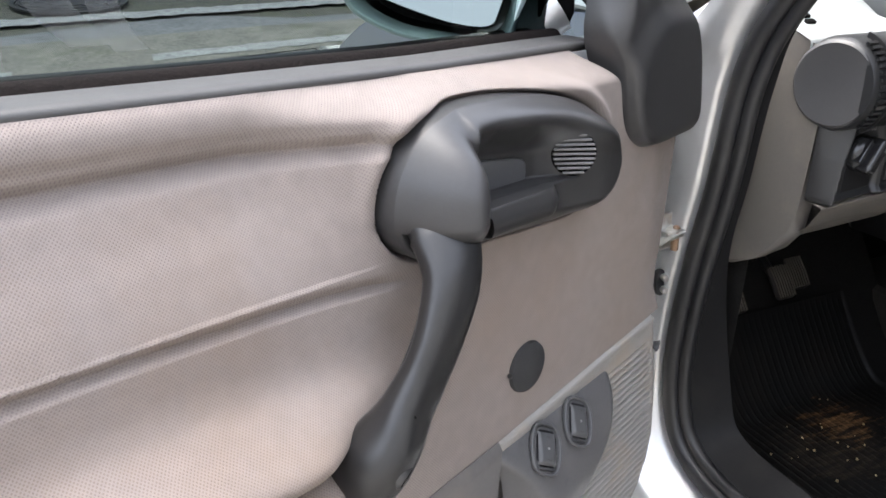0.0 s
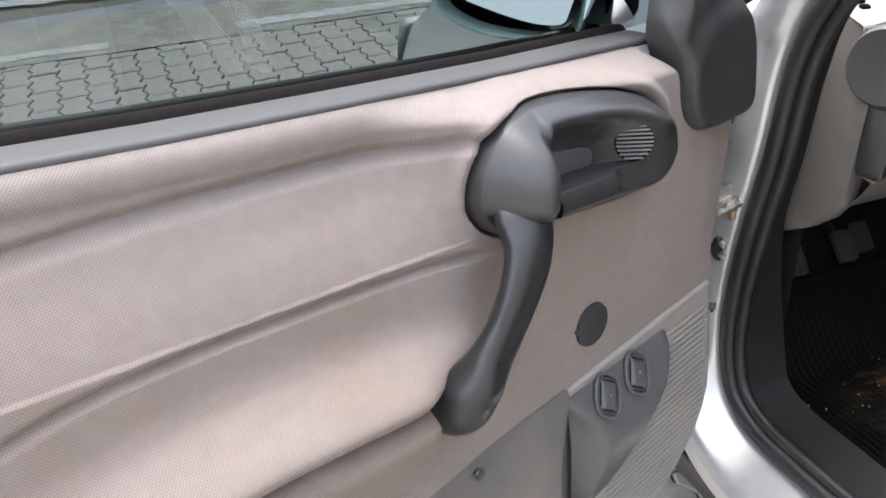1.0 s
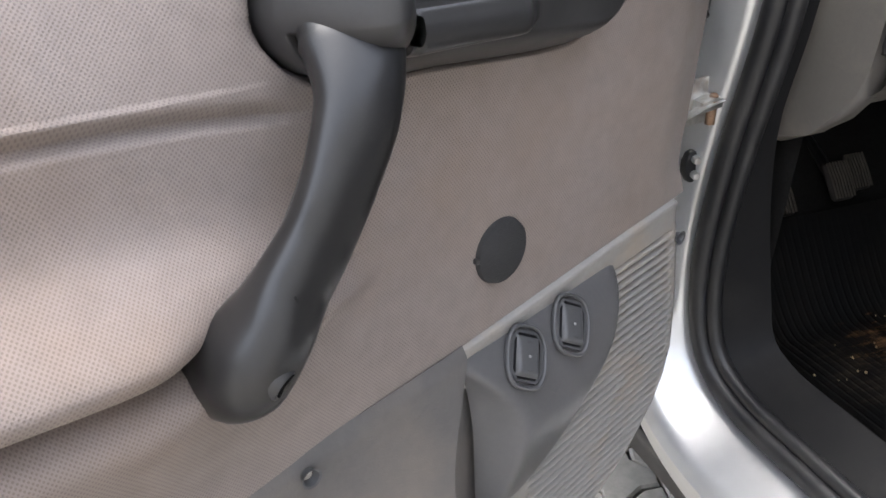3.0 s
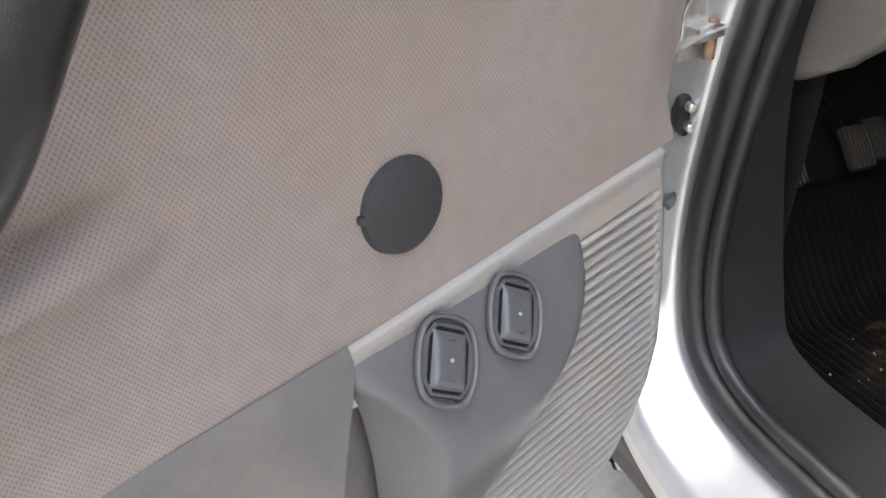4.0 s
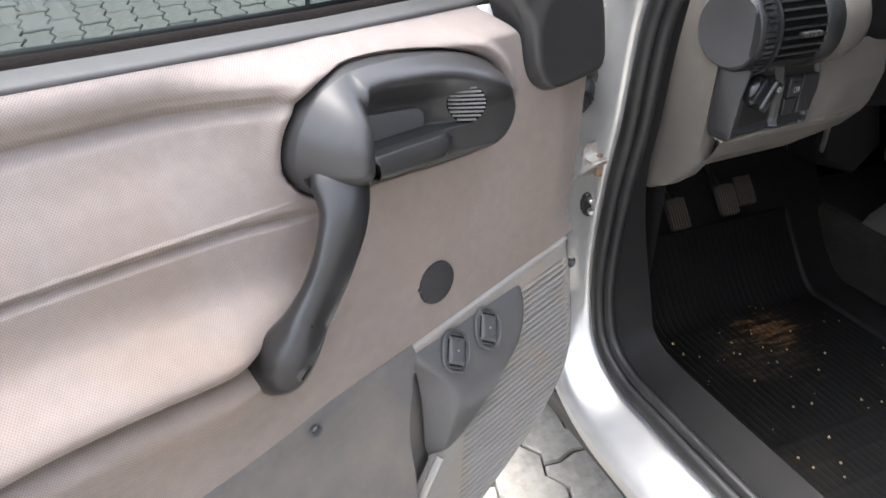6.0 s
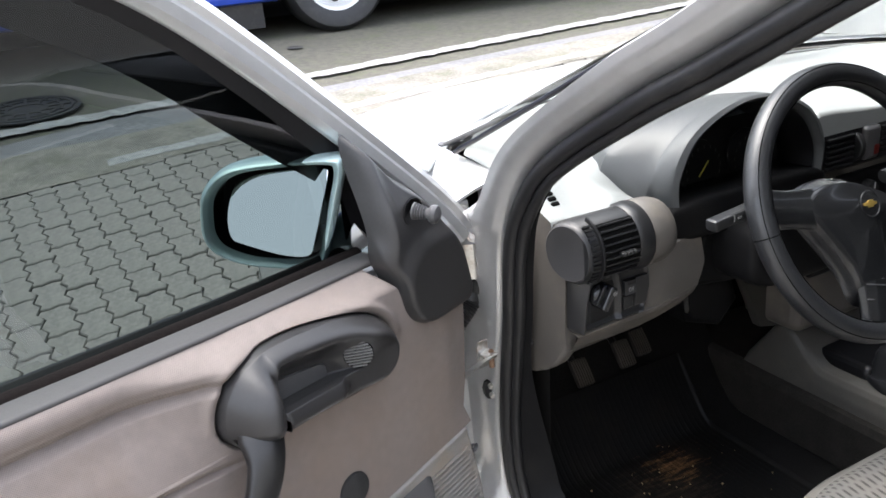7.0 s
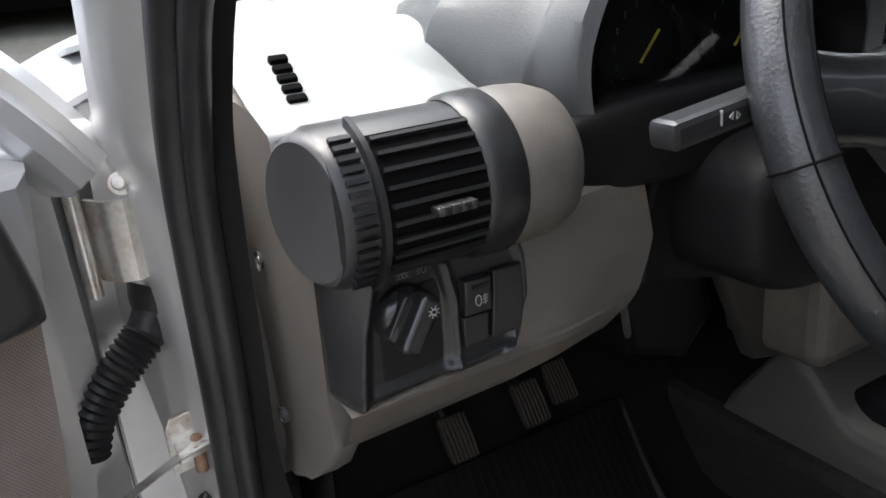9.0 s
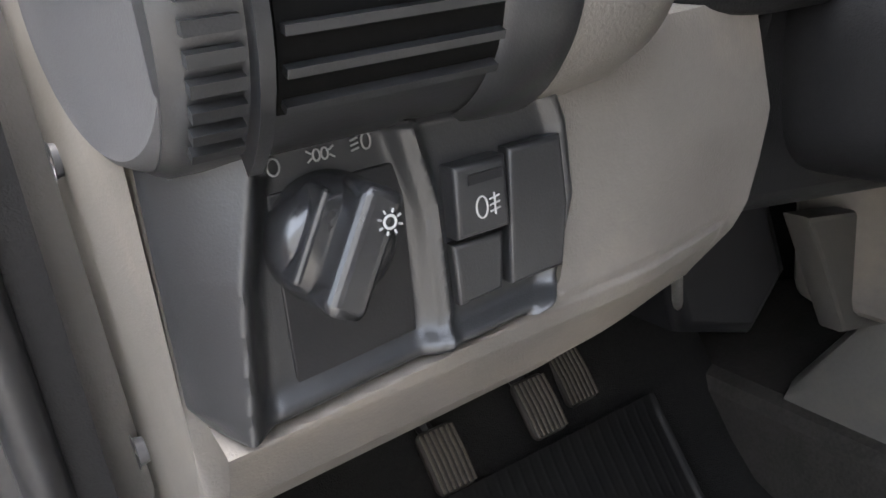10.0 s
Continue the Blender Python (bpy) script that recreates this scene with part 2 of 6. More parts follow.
# ---- mesh helpers ----
def link(name, bm, material, parent=None, label="", smooth=True, sharp=40):
    me = bpy.data.meshes.new(name)
    bmesh.ops.recalc_face_normals(bm, faces=bm.faces)
    bm.to_mesh(me)
    bm.free()
    me.materials.append(material)
    if smooth:
        me.shade_smooth()
        me.set_sharp_from_angle(angle=radians(sharp))
        areas = sorted(p.area for p in me.polygons)
        if 0 < len(areas) < 500:
            mid = areas[len(areas) // 2]
            for p in me.polygons:
                if p.area > 8 * mid or len(p.vertices) > 6:
                    p.use_smooth = False
    ob = new(name, me)
    if parent is not None:
        ob.parent = parent
    if label:
        ob["label"] = label
    return ob


def part(name, bm, material, parent, label="", smooth=True, sharp=40):
    root = parent
    while root is not None and root.parent:
        root = root.parent
    if root is not None and root.name == "door_1" and parent.name != "wing_mirror":
        # the door's lines rise a little towards its rear edge
        for v in bm.verts:
            v.co.z += 0.033 * (v.co.x - 0.10)
            v.co.x += 0.004
    return link(name, bm, material, parent, label, smooth, sharp)


def thing(name, m=Matrix(), label="", category="", group=""):
    ob = new(name)
    ob.empty_display_size = 0.05
    ob.matrix_basis = m
    return tagged(ob, label, category, group)


def grid(fn, na, nb, close_a=False, close_b=False, thick=0.0):
    """A sheet from fn(a, b), a and b from 0 to 1, with an optional thickness."""
    bm = bmesh.new()
    va = na if close_a else na + 1
    vb = nb if close_b else nb + 1
    v = [[bm.verts.new(fn(i / na, j / nb)) for j in range(vb)] for i in range(va)]
    for i in range(na):
        for j in range(nb):
            bm.faces.new((v[i][j], v[(i + 1) % va][j], v[(i + 1) % va][(j + 1) % vb], v[i][(j + 1) % vb]))
    if thick:
        bmesh.ops.recalc_face_normals(bm, faces=bm.faces)
        bmesh.ops.solidify(bm, geom=bm.faces[:], thickness=thick)
    return bm


def loft(pts, wide, deep, side, power=2.4, sides=28, caps=True, bm=None):
    """A rod of rounded-box section along pts: half widths along side, half depths across it, one for each point."""
    bm = bm or bmesh.new()
    P = [Vector(p) for p in pts]
    k = len(P)
    s = Vector(side if isinstance(side, tuple) else side[0])
    rings = []
    for i, p in enumerate(P):
        t = (P[min(i + 1, k - 1)] - P[max(i - 1, 0)]).normalized()
        s = s if isinstance(side, tuple) else Vector(side[i])
        s = (s - t * s.dot(t)).normalized()
        v = t.cross(s)
        ring = []
        for j in range(sides):
            w = 2 * math.pi * j / sides
            c, d = math.cos(w), math.sin(w)
            ring.append(bm.verts.new(p + s * wide[i] * math.copysign(abs(c) ** (2 / power), c) + v * deep[i] * math.copysign(abs(d) ** (2 / power), d)))
        rings.append(ring)
    for a, b in zip(rings, rings[1:]):
        for j in range(sides):
            bm.faces.new((a[j], a[(j + 1) % sides], b[(j + 1) % sides], b[j]))
    if caps:
        bm.faces.new(rings[0]), bm.faces.new(rings[-1])
    return bm


def curve(pts, n=200):
    """Numbers (x, y) joined smoothly, as a table for interp()."""
    return [(p.x, p.y) for p in smooth_line([(a, b, 0) for a, b in pts], n)]


def box(x0, x1, y0, y1, z0, z1, bevel=0.0, seg=2, bm=None):
    bm = bm or bmesh.new()
    r = bmesh.ops.create_cube(bm, size=1.0)
    for v in r["verts"]:
        v.co = Vector(((x0 + x1) / 2 + v.co.x * (x1 - x0), (y0 + y1) / 2 + v.co.y * (y1 - y0), (z0 + z1) / 2 + v.co.z * (z1 - z0)))
    if bevel:
        es = {e for v in r["verts"] for e in v.link_edges}
        bmesh.ops.bevel(bm, geom=list(es), offset=bevel, segments=seg, profile=0.5, affect="EDGES")
    return bm


def prism(poly, axis, a0, a1, bevel=0.0, seg=2, bm=None):
    """A polygon swept along axis (0, 1 or 2) from a0 to a1; the polygon's two numbers fill the other axes in order."""
    bm = bm or bmesh.new()

    def at(p, a):
        c = list(p)
        c.insert(axis, a)
        return Vector(c)

    lo, hi = [bm.verts.new(at(p, a0)) for p in poly], [bm.verts.new(at(p, a1)) for p in poly]
    fs = [bm.faces.new(lo), bm.faces.new(hi)]
    k = len(poly)
    for i in range(k):
        bm.faces.new((lo[i], lo[(i + 1) % k], hi[(i + 1) % k], hi[i]))
    if bevel:
        es = [e for e in fs[1].edges] + ([e for e in fs[0].edges] if bevel > 0 else [])
        bmesh.ops.bevel(bm, geom=es, offset=abs(bevel), segments=seg, profile=0.5, affect="EDGES")
    return bm


def smooth_line(pts, n, closed=False):
    """n + 1 points (n if closed) along a Catmull-Rom curve through pts."""
    P = [Vector(p) for p in pts]
    k = len(P)
    out = []
    spans = k if closed else k - 1
    for i in range(n + (0 if closed else 1)):
        s = i / n * spans
        j = min(int(s), spans - 1)
        f = s - j
        g = (lambda q: P[q % k]) if closed else (lambda q: P[max(0, min(k - 1, q))])
        p0, p1, p2, p3 = g(j - 1), g(j), g(j + 1), g(j + 2)
        out.append(0.5 * ((2 * p1) + (p2 - p0) * f + (2 * p0 - 5 * p1 + 4 * p2 - p3) * f * f + (3 * p1 - p0 - 3 * p2 + p3) * f ** 3))
    return out


def tube(pts, radius, sides=12, caps=True, flat=None, up=None, bm=None):
    """A round or oval rod along pts. radius: a number or one for each point; flat: (a, b) half axes factors along side and up."""
    bm = bm or bmesh.new()
    P = [Vector(p) for p in pts]
    k = len(P)
    rings = []
    last = Vector(up) if up else None
    for i, p in enumerate(P):
        t = (P[min(i + 1, k - 1)] - P[max(i - 1, 0)]).normalized()
        if last is None:
            last = t.orthogonal().normalized()
        v = (last - t * last.dot(t)).normalized()
        if not up:
            last = v
        s = t.cross(v)
        r = radius[i] if isinstance(radius, (list, tuple)) else radius
        fa, fb = flat if flat else (1, 1)
        rings.append([bm.verts.new(p + r * (fa * math.cos(a) * s + fb * math.sin(a) * v)) for a in (2 * math.pi * j / sides for j in range(sides))])
    for i in range(k - 1):
        for j in range(sides):
            bm.faces.new((rings[i][j], rings[i][(j + 1) % sides], rings[i + 1][(j + 1) % sides], rings[i + 1][j]))
    if caps:
        bm.faces.new(rings[0]), bm.faces.new(rings[-1])
    return bm


def lathe(profile, centre, axis, sides=32, bm=None, start=None):
    """Rings of (radius, height along axis) about centre."""
    bm = bm or bmesh.new()
    a = Vector(axis).normalized()
    s = a.orthogonal().normalized() if start is None else Vector(start)
    t = a.cross(s)
    c = Vector(centre)
    rings = []
    for r, h in profile:
        if r < 1e-6:
            rings.append([bm.verts.new(c + a * h)])
        else:
            rings.append([bm.verts.new(c + a * h + r * (math.cos(w) * s + math.sin(w) * t)) for w in (2 * math.pi * j / sides for j in range(sides))])
    for p, q in zip(rings, rings[1:]):
        for j in range(sides):
            if len(p) == 1 and len(q) == 1:
                break
            if len(p) == 1:
                bm.faces.new((p[0], q[j], q[(j + 1) % sides]))
            elif len(q) == 1:
                bm.faces.new((p[j], p[(j + 1) % sides], q[0]))
            else:
                bm.faces.new((p[j], p[(j + 1) % sides], q[(j + 1) % sides], q[j]))
    return bm


def interp(x, pts):
    return float(np.interp(x, [p[0] for p in pts], [p[1] for p in pts]))


def step(x, a, b):
    """0 below a, 1 above b, smooth between."""
    t = min(1.0, max(0.0, (x - a) / (b - a)))
    return t * t * (3 - 2 * t)


def bell(x, c, w):
    return math.exp(-((x - c) / w) ** 2)


# ---- ground: the yard rises to the street ----
def ground_z(y):
    if y < 0.5:
        return 0.0 + 0.04
    if y < 3.3:
        return 0.04 + 0.17 * (y - 0.5)
    return 0.516 + 0.12 * (min(y, 9.0) - 3.3)


def kerb_y(x):
    return 3.12 + 0.13 * x


def road_y(x):
    return 3.86 + 0.11 * x


xs = [-300, -60, -15, -6, -3, -1.5, -0.5, 0, 0.5, 1.5, 3, 6, 15, 60, 300]
ys = [-300, -60, -15, -5, -1, 0.2, 0.5, 0.8, 1.5, 2.2, 3.0, 3.3, 3.8, 5, 6, 7, 9, 15, 60, 300]
bm = bmesh.new()
vv = [[bm.verts.new((x, y, ground_z(y) - 0.012)) for y in ys] for x in xs]
for i in range(len(xs) - 1):
    for j in range(len(ys) - 1):
        bm.faces.new((vv[i][j], vv[i + 1][j], vv[i + 1][j + 1], vv[i][j + 1]))
tagged(link("ground", bm, JOINT), "dark earth between the pavers of the yard", "ground", kind="structure")


def strip(name, y0, y1, x0, x1, lift, material, label, n=60, rag=0.0):
    """A band that lies on the ground between two lines y0(x) and y1(x)."""
    rnd = random.Random(name)
    m = 8
    off = [(rnd.uniform(-rag, rag), rnd.uniform(-rag, rag)) for _ in range(n + 1)]

    def fn(a, b):
        x = x0 + (x1 - x0) * a
        o = off[round(a * n)]
        lo, hi = y0(x) + o[0], y1(x) + o[1]
        y = lo + (hi - lo) * b
        return x, y, ground_z(y) + lift

    return tagged(part(name, grid(fn, n, m), material, None), label, name.split("_")[0], kind="structure")


strip("road", lambda x: road_y(x) - 0.42, lambda x: 60, -60, 60, 0.0, ASPHALT, "grey worn asphalt street with patches", 8)
strip("gutter", lambda x: kerb_y(x) - 0.14, lambda x: road_y(x) - 0.40, -8, 8, 0.010, KERB, "dirty rough concrete gutter beside the street", 60, 0.02)
strip("road_line", road_y, lambda x: road_y(x) + 0.14, -8, 9, 0.006, LINE, "worn white edge line painted on the asphalt", 300, 0.018)
strip("kerb_line", lambda x: kerb_y(x) - 0.07, lambda x: kerb_y(x) + 0.02, -0.3, 5, 0.0125, LINE, "faded white line along the edge of the pavers", 120, 0.01)
strip("kerb_line_far", lambda x: kerb_y(x) - 0.09, lambda x: kerb_y(x) - 0.02, -3, -0.85, 0.0125, LINE, "faded white line along the edge of the pavers", 60, 0.01)

# unseen plain wall, added behind the yard to cut sky light and fill reflections
tagged(link("wall_unseen", box(-25, 14, -3.9, -3.7, 0.0, 3.2, 0.02), PLASTER), "unseen plain grey plastered wall, added behind the yard to block and bounce light", "wall", kind="structure")

# ---- the car's body ----
car = thing("car", label="silver car with its driver's door wide open", category="car")


def opening(n=150):
    pts = [(0.10, -0.95, 1.36), (0.085, -0.708, 1.297), (0.065, -0.559, 1.219), (0.05, -0.427, 1.147), (0.035, -0.334, 1.099), (0.03, -0.183, 1.012), (0.03, -0.116, 0.945), (0.03, -0.08, 0.872),
           (0.03, -0.062, 0.75), (0.03, -0.042, 0.65), (0.03, -0.03, 0.55), (0.03, -0.034, 0.475), (0.03, -0.058, 0.42), (0.03, -0.11, 0.394),
           (0.03, -0.2, 0.389), (0.03, -0.45, 0.389), (0.03, -0.8, 0.389), (0.03, -1.0, 0.40)]
    return smooth_line(pts, n)


EDGE = opening()


def edge_frame(i):
    p = EDGE[i]
    t = (EDGE[min(i + 1, len(EDGE) - 1)] - EDGE[max(i - 1, 0)]).normalized()
    out = Vector((0, t.z, -t.y)).normalized()
    if out.y < -0.2 or (p.z < 0.45 and out.z > 0):
        out = -out
    if p.z > 0.98 and out.z < 0:
        out = -out
    return p, out


SHUT_PILLAR = ((0.010, 0.034), (0.014, 0.030), (0.020, 0.017), (0.030, 0.012), (0.055, 0.006), (0.080, 0.002), (0.105, -0.012))
SHUT_SILL = ((0.010, 0.034), (0.014, 0.030), (0.018, 0.015), (0.024, -0.005), (0.034, -0.036), (0.044, -0.044), (0.100, -0.020))
SHUT_POST = ((0.008, 0.034), (0.012, 0.030), (0.017, 0.018), (0.024, 0.006), (0.034, -0.004), (0.045, -0.008), (0.050, 0.004))


def shut_face(a, b):
    i = round(a * (len(EDGE) - 1))
    p, out = edge_frame(i)
    k = b * 6
    j = min(int(k), 5)
    f = k - j

    def prof(P):
        return P[j][0] + (P[j + 1][0] - P[j][0]) * f, P[j][1] + (P[j + 1][1] - P[j][1]) * f

    post, sill = step(p.z, 0.85, 0.93), 1 - step(p.z, 0.40, 0.50)
    o, x = prof(SHUT_PILLAR)
    op, xp = prof(SHUT_POST)
    os_, xs_ = prof(SHUT_SILL)
    o, x = o + (op - o) * post + (os_ - o) * sill, x + (xp - x) * post + (xs_ - x) * sill
    q = p + out * o
    x -= 0.007 * step(p.z + out.z * o, 0.893, 0.898) * step(o, 0.018, 0.024) * (1 - post)
    return p.x - 0.03 + x, q.y, q.z


part("door_shut", grid(shut_face, len(EDGE) - 1, 18), PAINT, car, "silver painted hinge pillar and sill")
bm = bmesh.new()
for off, r in ((0.0, 0.011), (-0.014, 0.008)):
    tube([edge_frame(i)[0] + edge_frame(i)[1] * off + Vector((-0.004 if off == 0 else 0.004, 0, 0)) for i in range(len(EDGE))], r, 10, bm=bm)
part("door_seal", bm, RUBBER, car, "black rubber seal round the door opening")


def inner_face(a, b):
    i = round(a * (len(EDGE) - 1))
    p, out = edge_frame(i)
    low = 1 - step(p.z, 0.46, 0.72)
    q = p - out * (0.012 - 0.007 * step(p.z, 0.86, 0.94) + (0.005 + 0.023 * low) * b)
    return p.x + 0.004 + (0.02 + 0.030 * low) * b, q.y, q.z


part("pillar_trim", grid(inner_face, len(EDGE) - 1, 6), TRIM, car, "dark grey plastic pillar and sill trim")


def bonnet_fn(a, b):
    x = -0.02 + 1.52 * a
    s = (x - 0.74) / 0.76
    y = 0.055 + 1.10 * b + 0.355 * (1 - s ** 4) * (1 - 0.75 * b)
    z = 0.955 - 0.02 * b - 0.17 * b ** 3 + 0.02 * (1 - s * s) - 0.06 * abs(s) ** 6
    return x, y, z


part("bonnet", grid(bonnet_fn, 40, 30, thick=-0.004), PAINT, car, "silver painted bonnet")


def fender_fn(a, b):
    y = 0.075 + 1.1 * a
    t = (y - 0.17)
    top = 0.955 - 0.02 * t - 0.17 * max(0, t) ** 3 - 0.04
    z = top * (1 - b) + 0.30 * b
    x = -0.03 - 0.035 * math.sin(min(1, b * 3) * math.pi / 2)
    return x, y, z


part("fender", grid(fender_fn, 20, 12, thick=0.004), PAINT, car, "silver painted front wing")


def nose_fn(a, b):
    x = -0.06 + 1.6 * a
    s = (x - 0.74) / 0.8
    return x, 1.17 + 0.08 * (1 - s * s) + 0.05 * math.sin(b * math.pi), 0.75 * (1 - b) + 0.28 * b


part("front_end", grid(nose_fn, 20, 8), PAINT, car, "silver painted front end")
# pale colour stands in for the glare of the overexposed bonnet over the cowl
part("cowl", grid(lambda a, b: (0.0 + 1.48 * a, 0.105 + 0.13 * b + 0.26 * (1 - (2 * a - 1) ** 4), 0.949 + 0.02 * math.sin(math.pi * a) - 0.012 * b), 30, 6, thick=-0.004), DASHT, car, "plastic cowl under the windscreen, paled for the bonnet's white glare")


def screen_fn(a, b):
    # from the cowl up to the roof
    s = 2 * a - 1
    y = 0.13 + 0.26 * (1 - s ** 4) * (1 - 0.8 * b) - 0.80 * b
    z = 0.965 + 0.015 * (1 - s * s) + 0.395 * b - 0.02 * b * (1 - b)
    x0 = 0.06 + 0.10 * b
    return x0 + (1.5 - 2 * x0) * a, y, z


part("windscreen", grid(screen_fn, 24, 16), SCREEN, car, "clear windscreen glass")
bm = bmesh.new()
tube([screen_fn(0, k / 20) for k in range(21)], 0.004, 8, bm=bm)
tube([screen_fn(k / 30, 0) for k in range(8, 31)], 0.005, 8, bm=bm)
tube([screen_fn(1, k / 20) for k in range(21)], 0.009, 8, bm=bm)
part("windscreen_seal", bm, BLACK, car, "black rubber windscreen seal")


def roof_fn(a, b):
    s = 2 * a - 1
    y = -0.68 - 1.9 * b
    return 0.12 + 1.26 * a, y, 1.36 + 0.05 * (1 - s * s) + 0.02 * math.sin(b * math.pi)


part("roof", grid(roof_fn, 12, 10, thick=-0.01), PAINT, car, "silver painted roof")
part("back_wall", box(0.05, 1.45, -2.62, -2.58, 0.35, 1.36), PAINT, car)
# far side closed in near-black, the cabin's shade put into its colour
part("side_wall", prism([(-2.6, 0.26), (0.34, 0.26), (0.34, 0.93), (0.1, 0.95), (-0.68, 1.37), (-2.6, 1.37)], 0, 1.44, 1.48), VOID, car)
part("cowl_corner", grid(lambda a, b: (-0.034 + 0.108 * a, 0.0 + 0.27 * b, 0.915 + 0.030 * math.sin(a * 1.6) + 0.012 * b), 8, 10, thick=-0.004), PAINT, car, "silver painted corner beside the windscreen")
part("pillar_fill", box(-0.030, 0.004, 0.045, 0.11, 0.42, 0.80), PAINT, car)
part("side_pillar", box(0.0, 0.04, -1.12, -0.98, 0.36, 1.36, 0.01), PAINT, car)
part("rear_side", box(0.0, 0.03, -2.6, -1.12, 0.3, 1.36), PAINT, car)
part("far_post", tube([(1.47, 0.08, 0.96), (1.36, -0.68, 1.36)], 0.035, 8), GREYP, car)
part("underbody", box(0.02, 1.46, -2.6, 1.1, 0.22, 0.26), BLACK, car)

# hinges, check strap, plugs on the pillar
part("hinge_bracket", box(-0.012, 0.012, 0.006, 0.016, 0.900, 0.926, 0.003), PAINT, car)


def bolt(name, p, axis, r, parent, material=STEEL):
    return part(name, lathe([(0.0, r * 0.75), (r * 0.5, r * 0.7), (r * 0.62, r * 0.55), (r * 0.62, 0.0), (r, 0.0), (r * 1.05, -0.002)], p, axis, 6 * 2), material, parent)


bolt("bracket_bolt", (0.0, 0.004, 0.913), (-0.5, -0.86, 0), 0.008, car)


def leaf_fn(a, b):
    pts = ((0.008, -0.022), (0.000, -0.026), (-0.010, -0.022), (-0.016, -0.012), (-0.020, -0.004), (-0.026, -0.008), (-0.028, -0.016))
    k = a * 6
    j = min(int(k), 5)
    f = k - j
    x, y = (pts[j][i] + (pts[j + 1][i] - pts[j][i]) * f for i in (0, 1))
    return x, y + 0.012, 0.8125 + 0.054 * b


part("door_hinge", grid(leaf_fn, 24, 4, thick=0.004), STEEL, car, "zinc plated upper door hinge with rust")
part("hinge_pin", tube([(-0.027, -0.001, 0.803), (-0.027, -0.001, 0.872)], 0.0055, 12), STEEL, car, "zinc plated hinge pin")
bolt("hinge_bolt", (0.002, -0.014, 0.876), (-0.3, -0.9, 0.3), 0.0075, car)
pts = smooth_line([(0.008, 0.006, 0.786), (-0.004, 0.0, 0.768), (-0.018, -0.004, 0.756), (-0.034, -0.006, 0.740), (-0.048, -0.006, 0.720), (-0.056, -0.004, 0.695)], 44)
part("cable_boot", tube(pts, [0.0135 + (0.0024 if k % 2 and 8 < k else 0) - 0.002 * k / 44 for k in range(45)], 16), RUBBER, car, "corrugated black rubber cable boot")
part("boot_collar", lathe([(0.021, 0.0), (0.0235, 0.005), (0.0195, 0.014), (0.0150, 0.020)], (0.016, 0.008, 0.795), (-0.55, -0.3, -0.75), 20), RUBBER, car)
part("strap_plate", prism([(-0.008, 0.664), (0.020, 0.667), (0.021, 0.703), (0.016, 0.711), (-0.004, 0.708), (-0.008, 0.700)], 1, -0.017, -0.0125, 0.001), STEEL, car, "zinc plate of the check strap")
part("strap_yoke", prism([(-0.004, 0.680), (0.019, 0.684), (0.019, 0.692), (0.010, 0.6955), (-0.004, 0.690)], 1, -0.032, -0.016, 0.002), STEEL, car, "zinc plated check strap bracket with rust")
bolt("strap_bolt", (0.010, -0.027, 0.692), (0, -0.3, 1), 0.0065, car, RUST)
part("strap_pin", tube([(0.010, -0.027, 0.668), (0.010, -0.027, 0.686)], 0.0045, 10), RUST, car)
part("check_strap", tube([(0.018, -0.027, 0.6895), (-0.004, -0.029, 0.685), (-0.034, -0.032, 0.674), (-0.07, -0.036, 0.656)], 0.008, 8, flat=(1.0, 0.22), up=(0.0, 0.25, 1)), STEEL, car, "steel door check strap")
plug = part("switch_plug", prism([(p.x, p.z) for p in smooth_line([(0.004, 0, 0.632), (0.012, 0, 0.636), (0.020, 0, 0.630), (0.021, 0, 0.612), (0.014, 0, 0.602), (0.006, 0, 0.606), (0.003, 0, 0.618)], 28, True)], 1, -0.012, -0.003, 0.003), RUBBER, car, "black rubber plug with two pins")
for x, z in ((0.012, 0.628), (0.013, 0.612)):
    part("plug_pin", lathe([(0.0, 0.010), (0.003, 0.0095), (0.004, 0.007), (0.004, 0.0)], (x, -0.011, z), (-0.25, -1, 0), 12), STEEL, car)
arm = smooth_line([(0.085, 0.240, 0.948), (0.092, 0.205, 0.962), (0.103, 0.150, 0.985), (0.120, 0.09, 1.010), (0.150, 0.02, 1.042)], 30)
part("wiper_arm", tube(arm, [0.0065 - 0.003 * k / 30 for k in range(31)], 10, flat=(1, 0.5)), SLAT, car, "grey wiper arm at the foot of the windscreen")
part("wiper_pivot", lathe([(0.0, 0.016), (0.008, 0.015), (0.0105, 0.010), (0.011, 0.0)], (0.088, 0.226, 0.945), (-0.1, -0.2, 1), 18), GREYP, car)
bmb = tube([Vector(screen_fn(0.40 + 0.45 * k / 20, 0.035 + 0.03 * math.sin(k / 20 * 3.1))) + Vector((0, 0.004, 0.012)) for k in range(21)], 0.0045, 8)
part("wiper_blade", bmb, SLAT, car, "dark grey wiper blade on the windscreen")
part("wiper_link", tube([Vector(screen_fn(0.55 + 0.2 * k / 6, 0.06)) + Vector((0, 0.008, 0.02)) for k in range(7)], 0.011, 8), BLACK, car)
part("washer_jet", lathe([(0.0, 0.012), (0.008, 0.010), (0.011, 0.0)], (0.42, 0.55, 0.958), (0, 0, 1), 12), BLACK, car)
part("sill_clip", box(0.088, 0.112, -0.130, -0.104, 0.366, 0.376, 0.003), STEEL, car, "small bent metal clip on the sill")
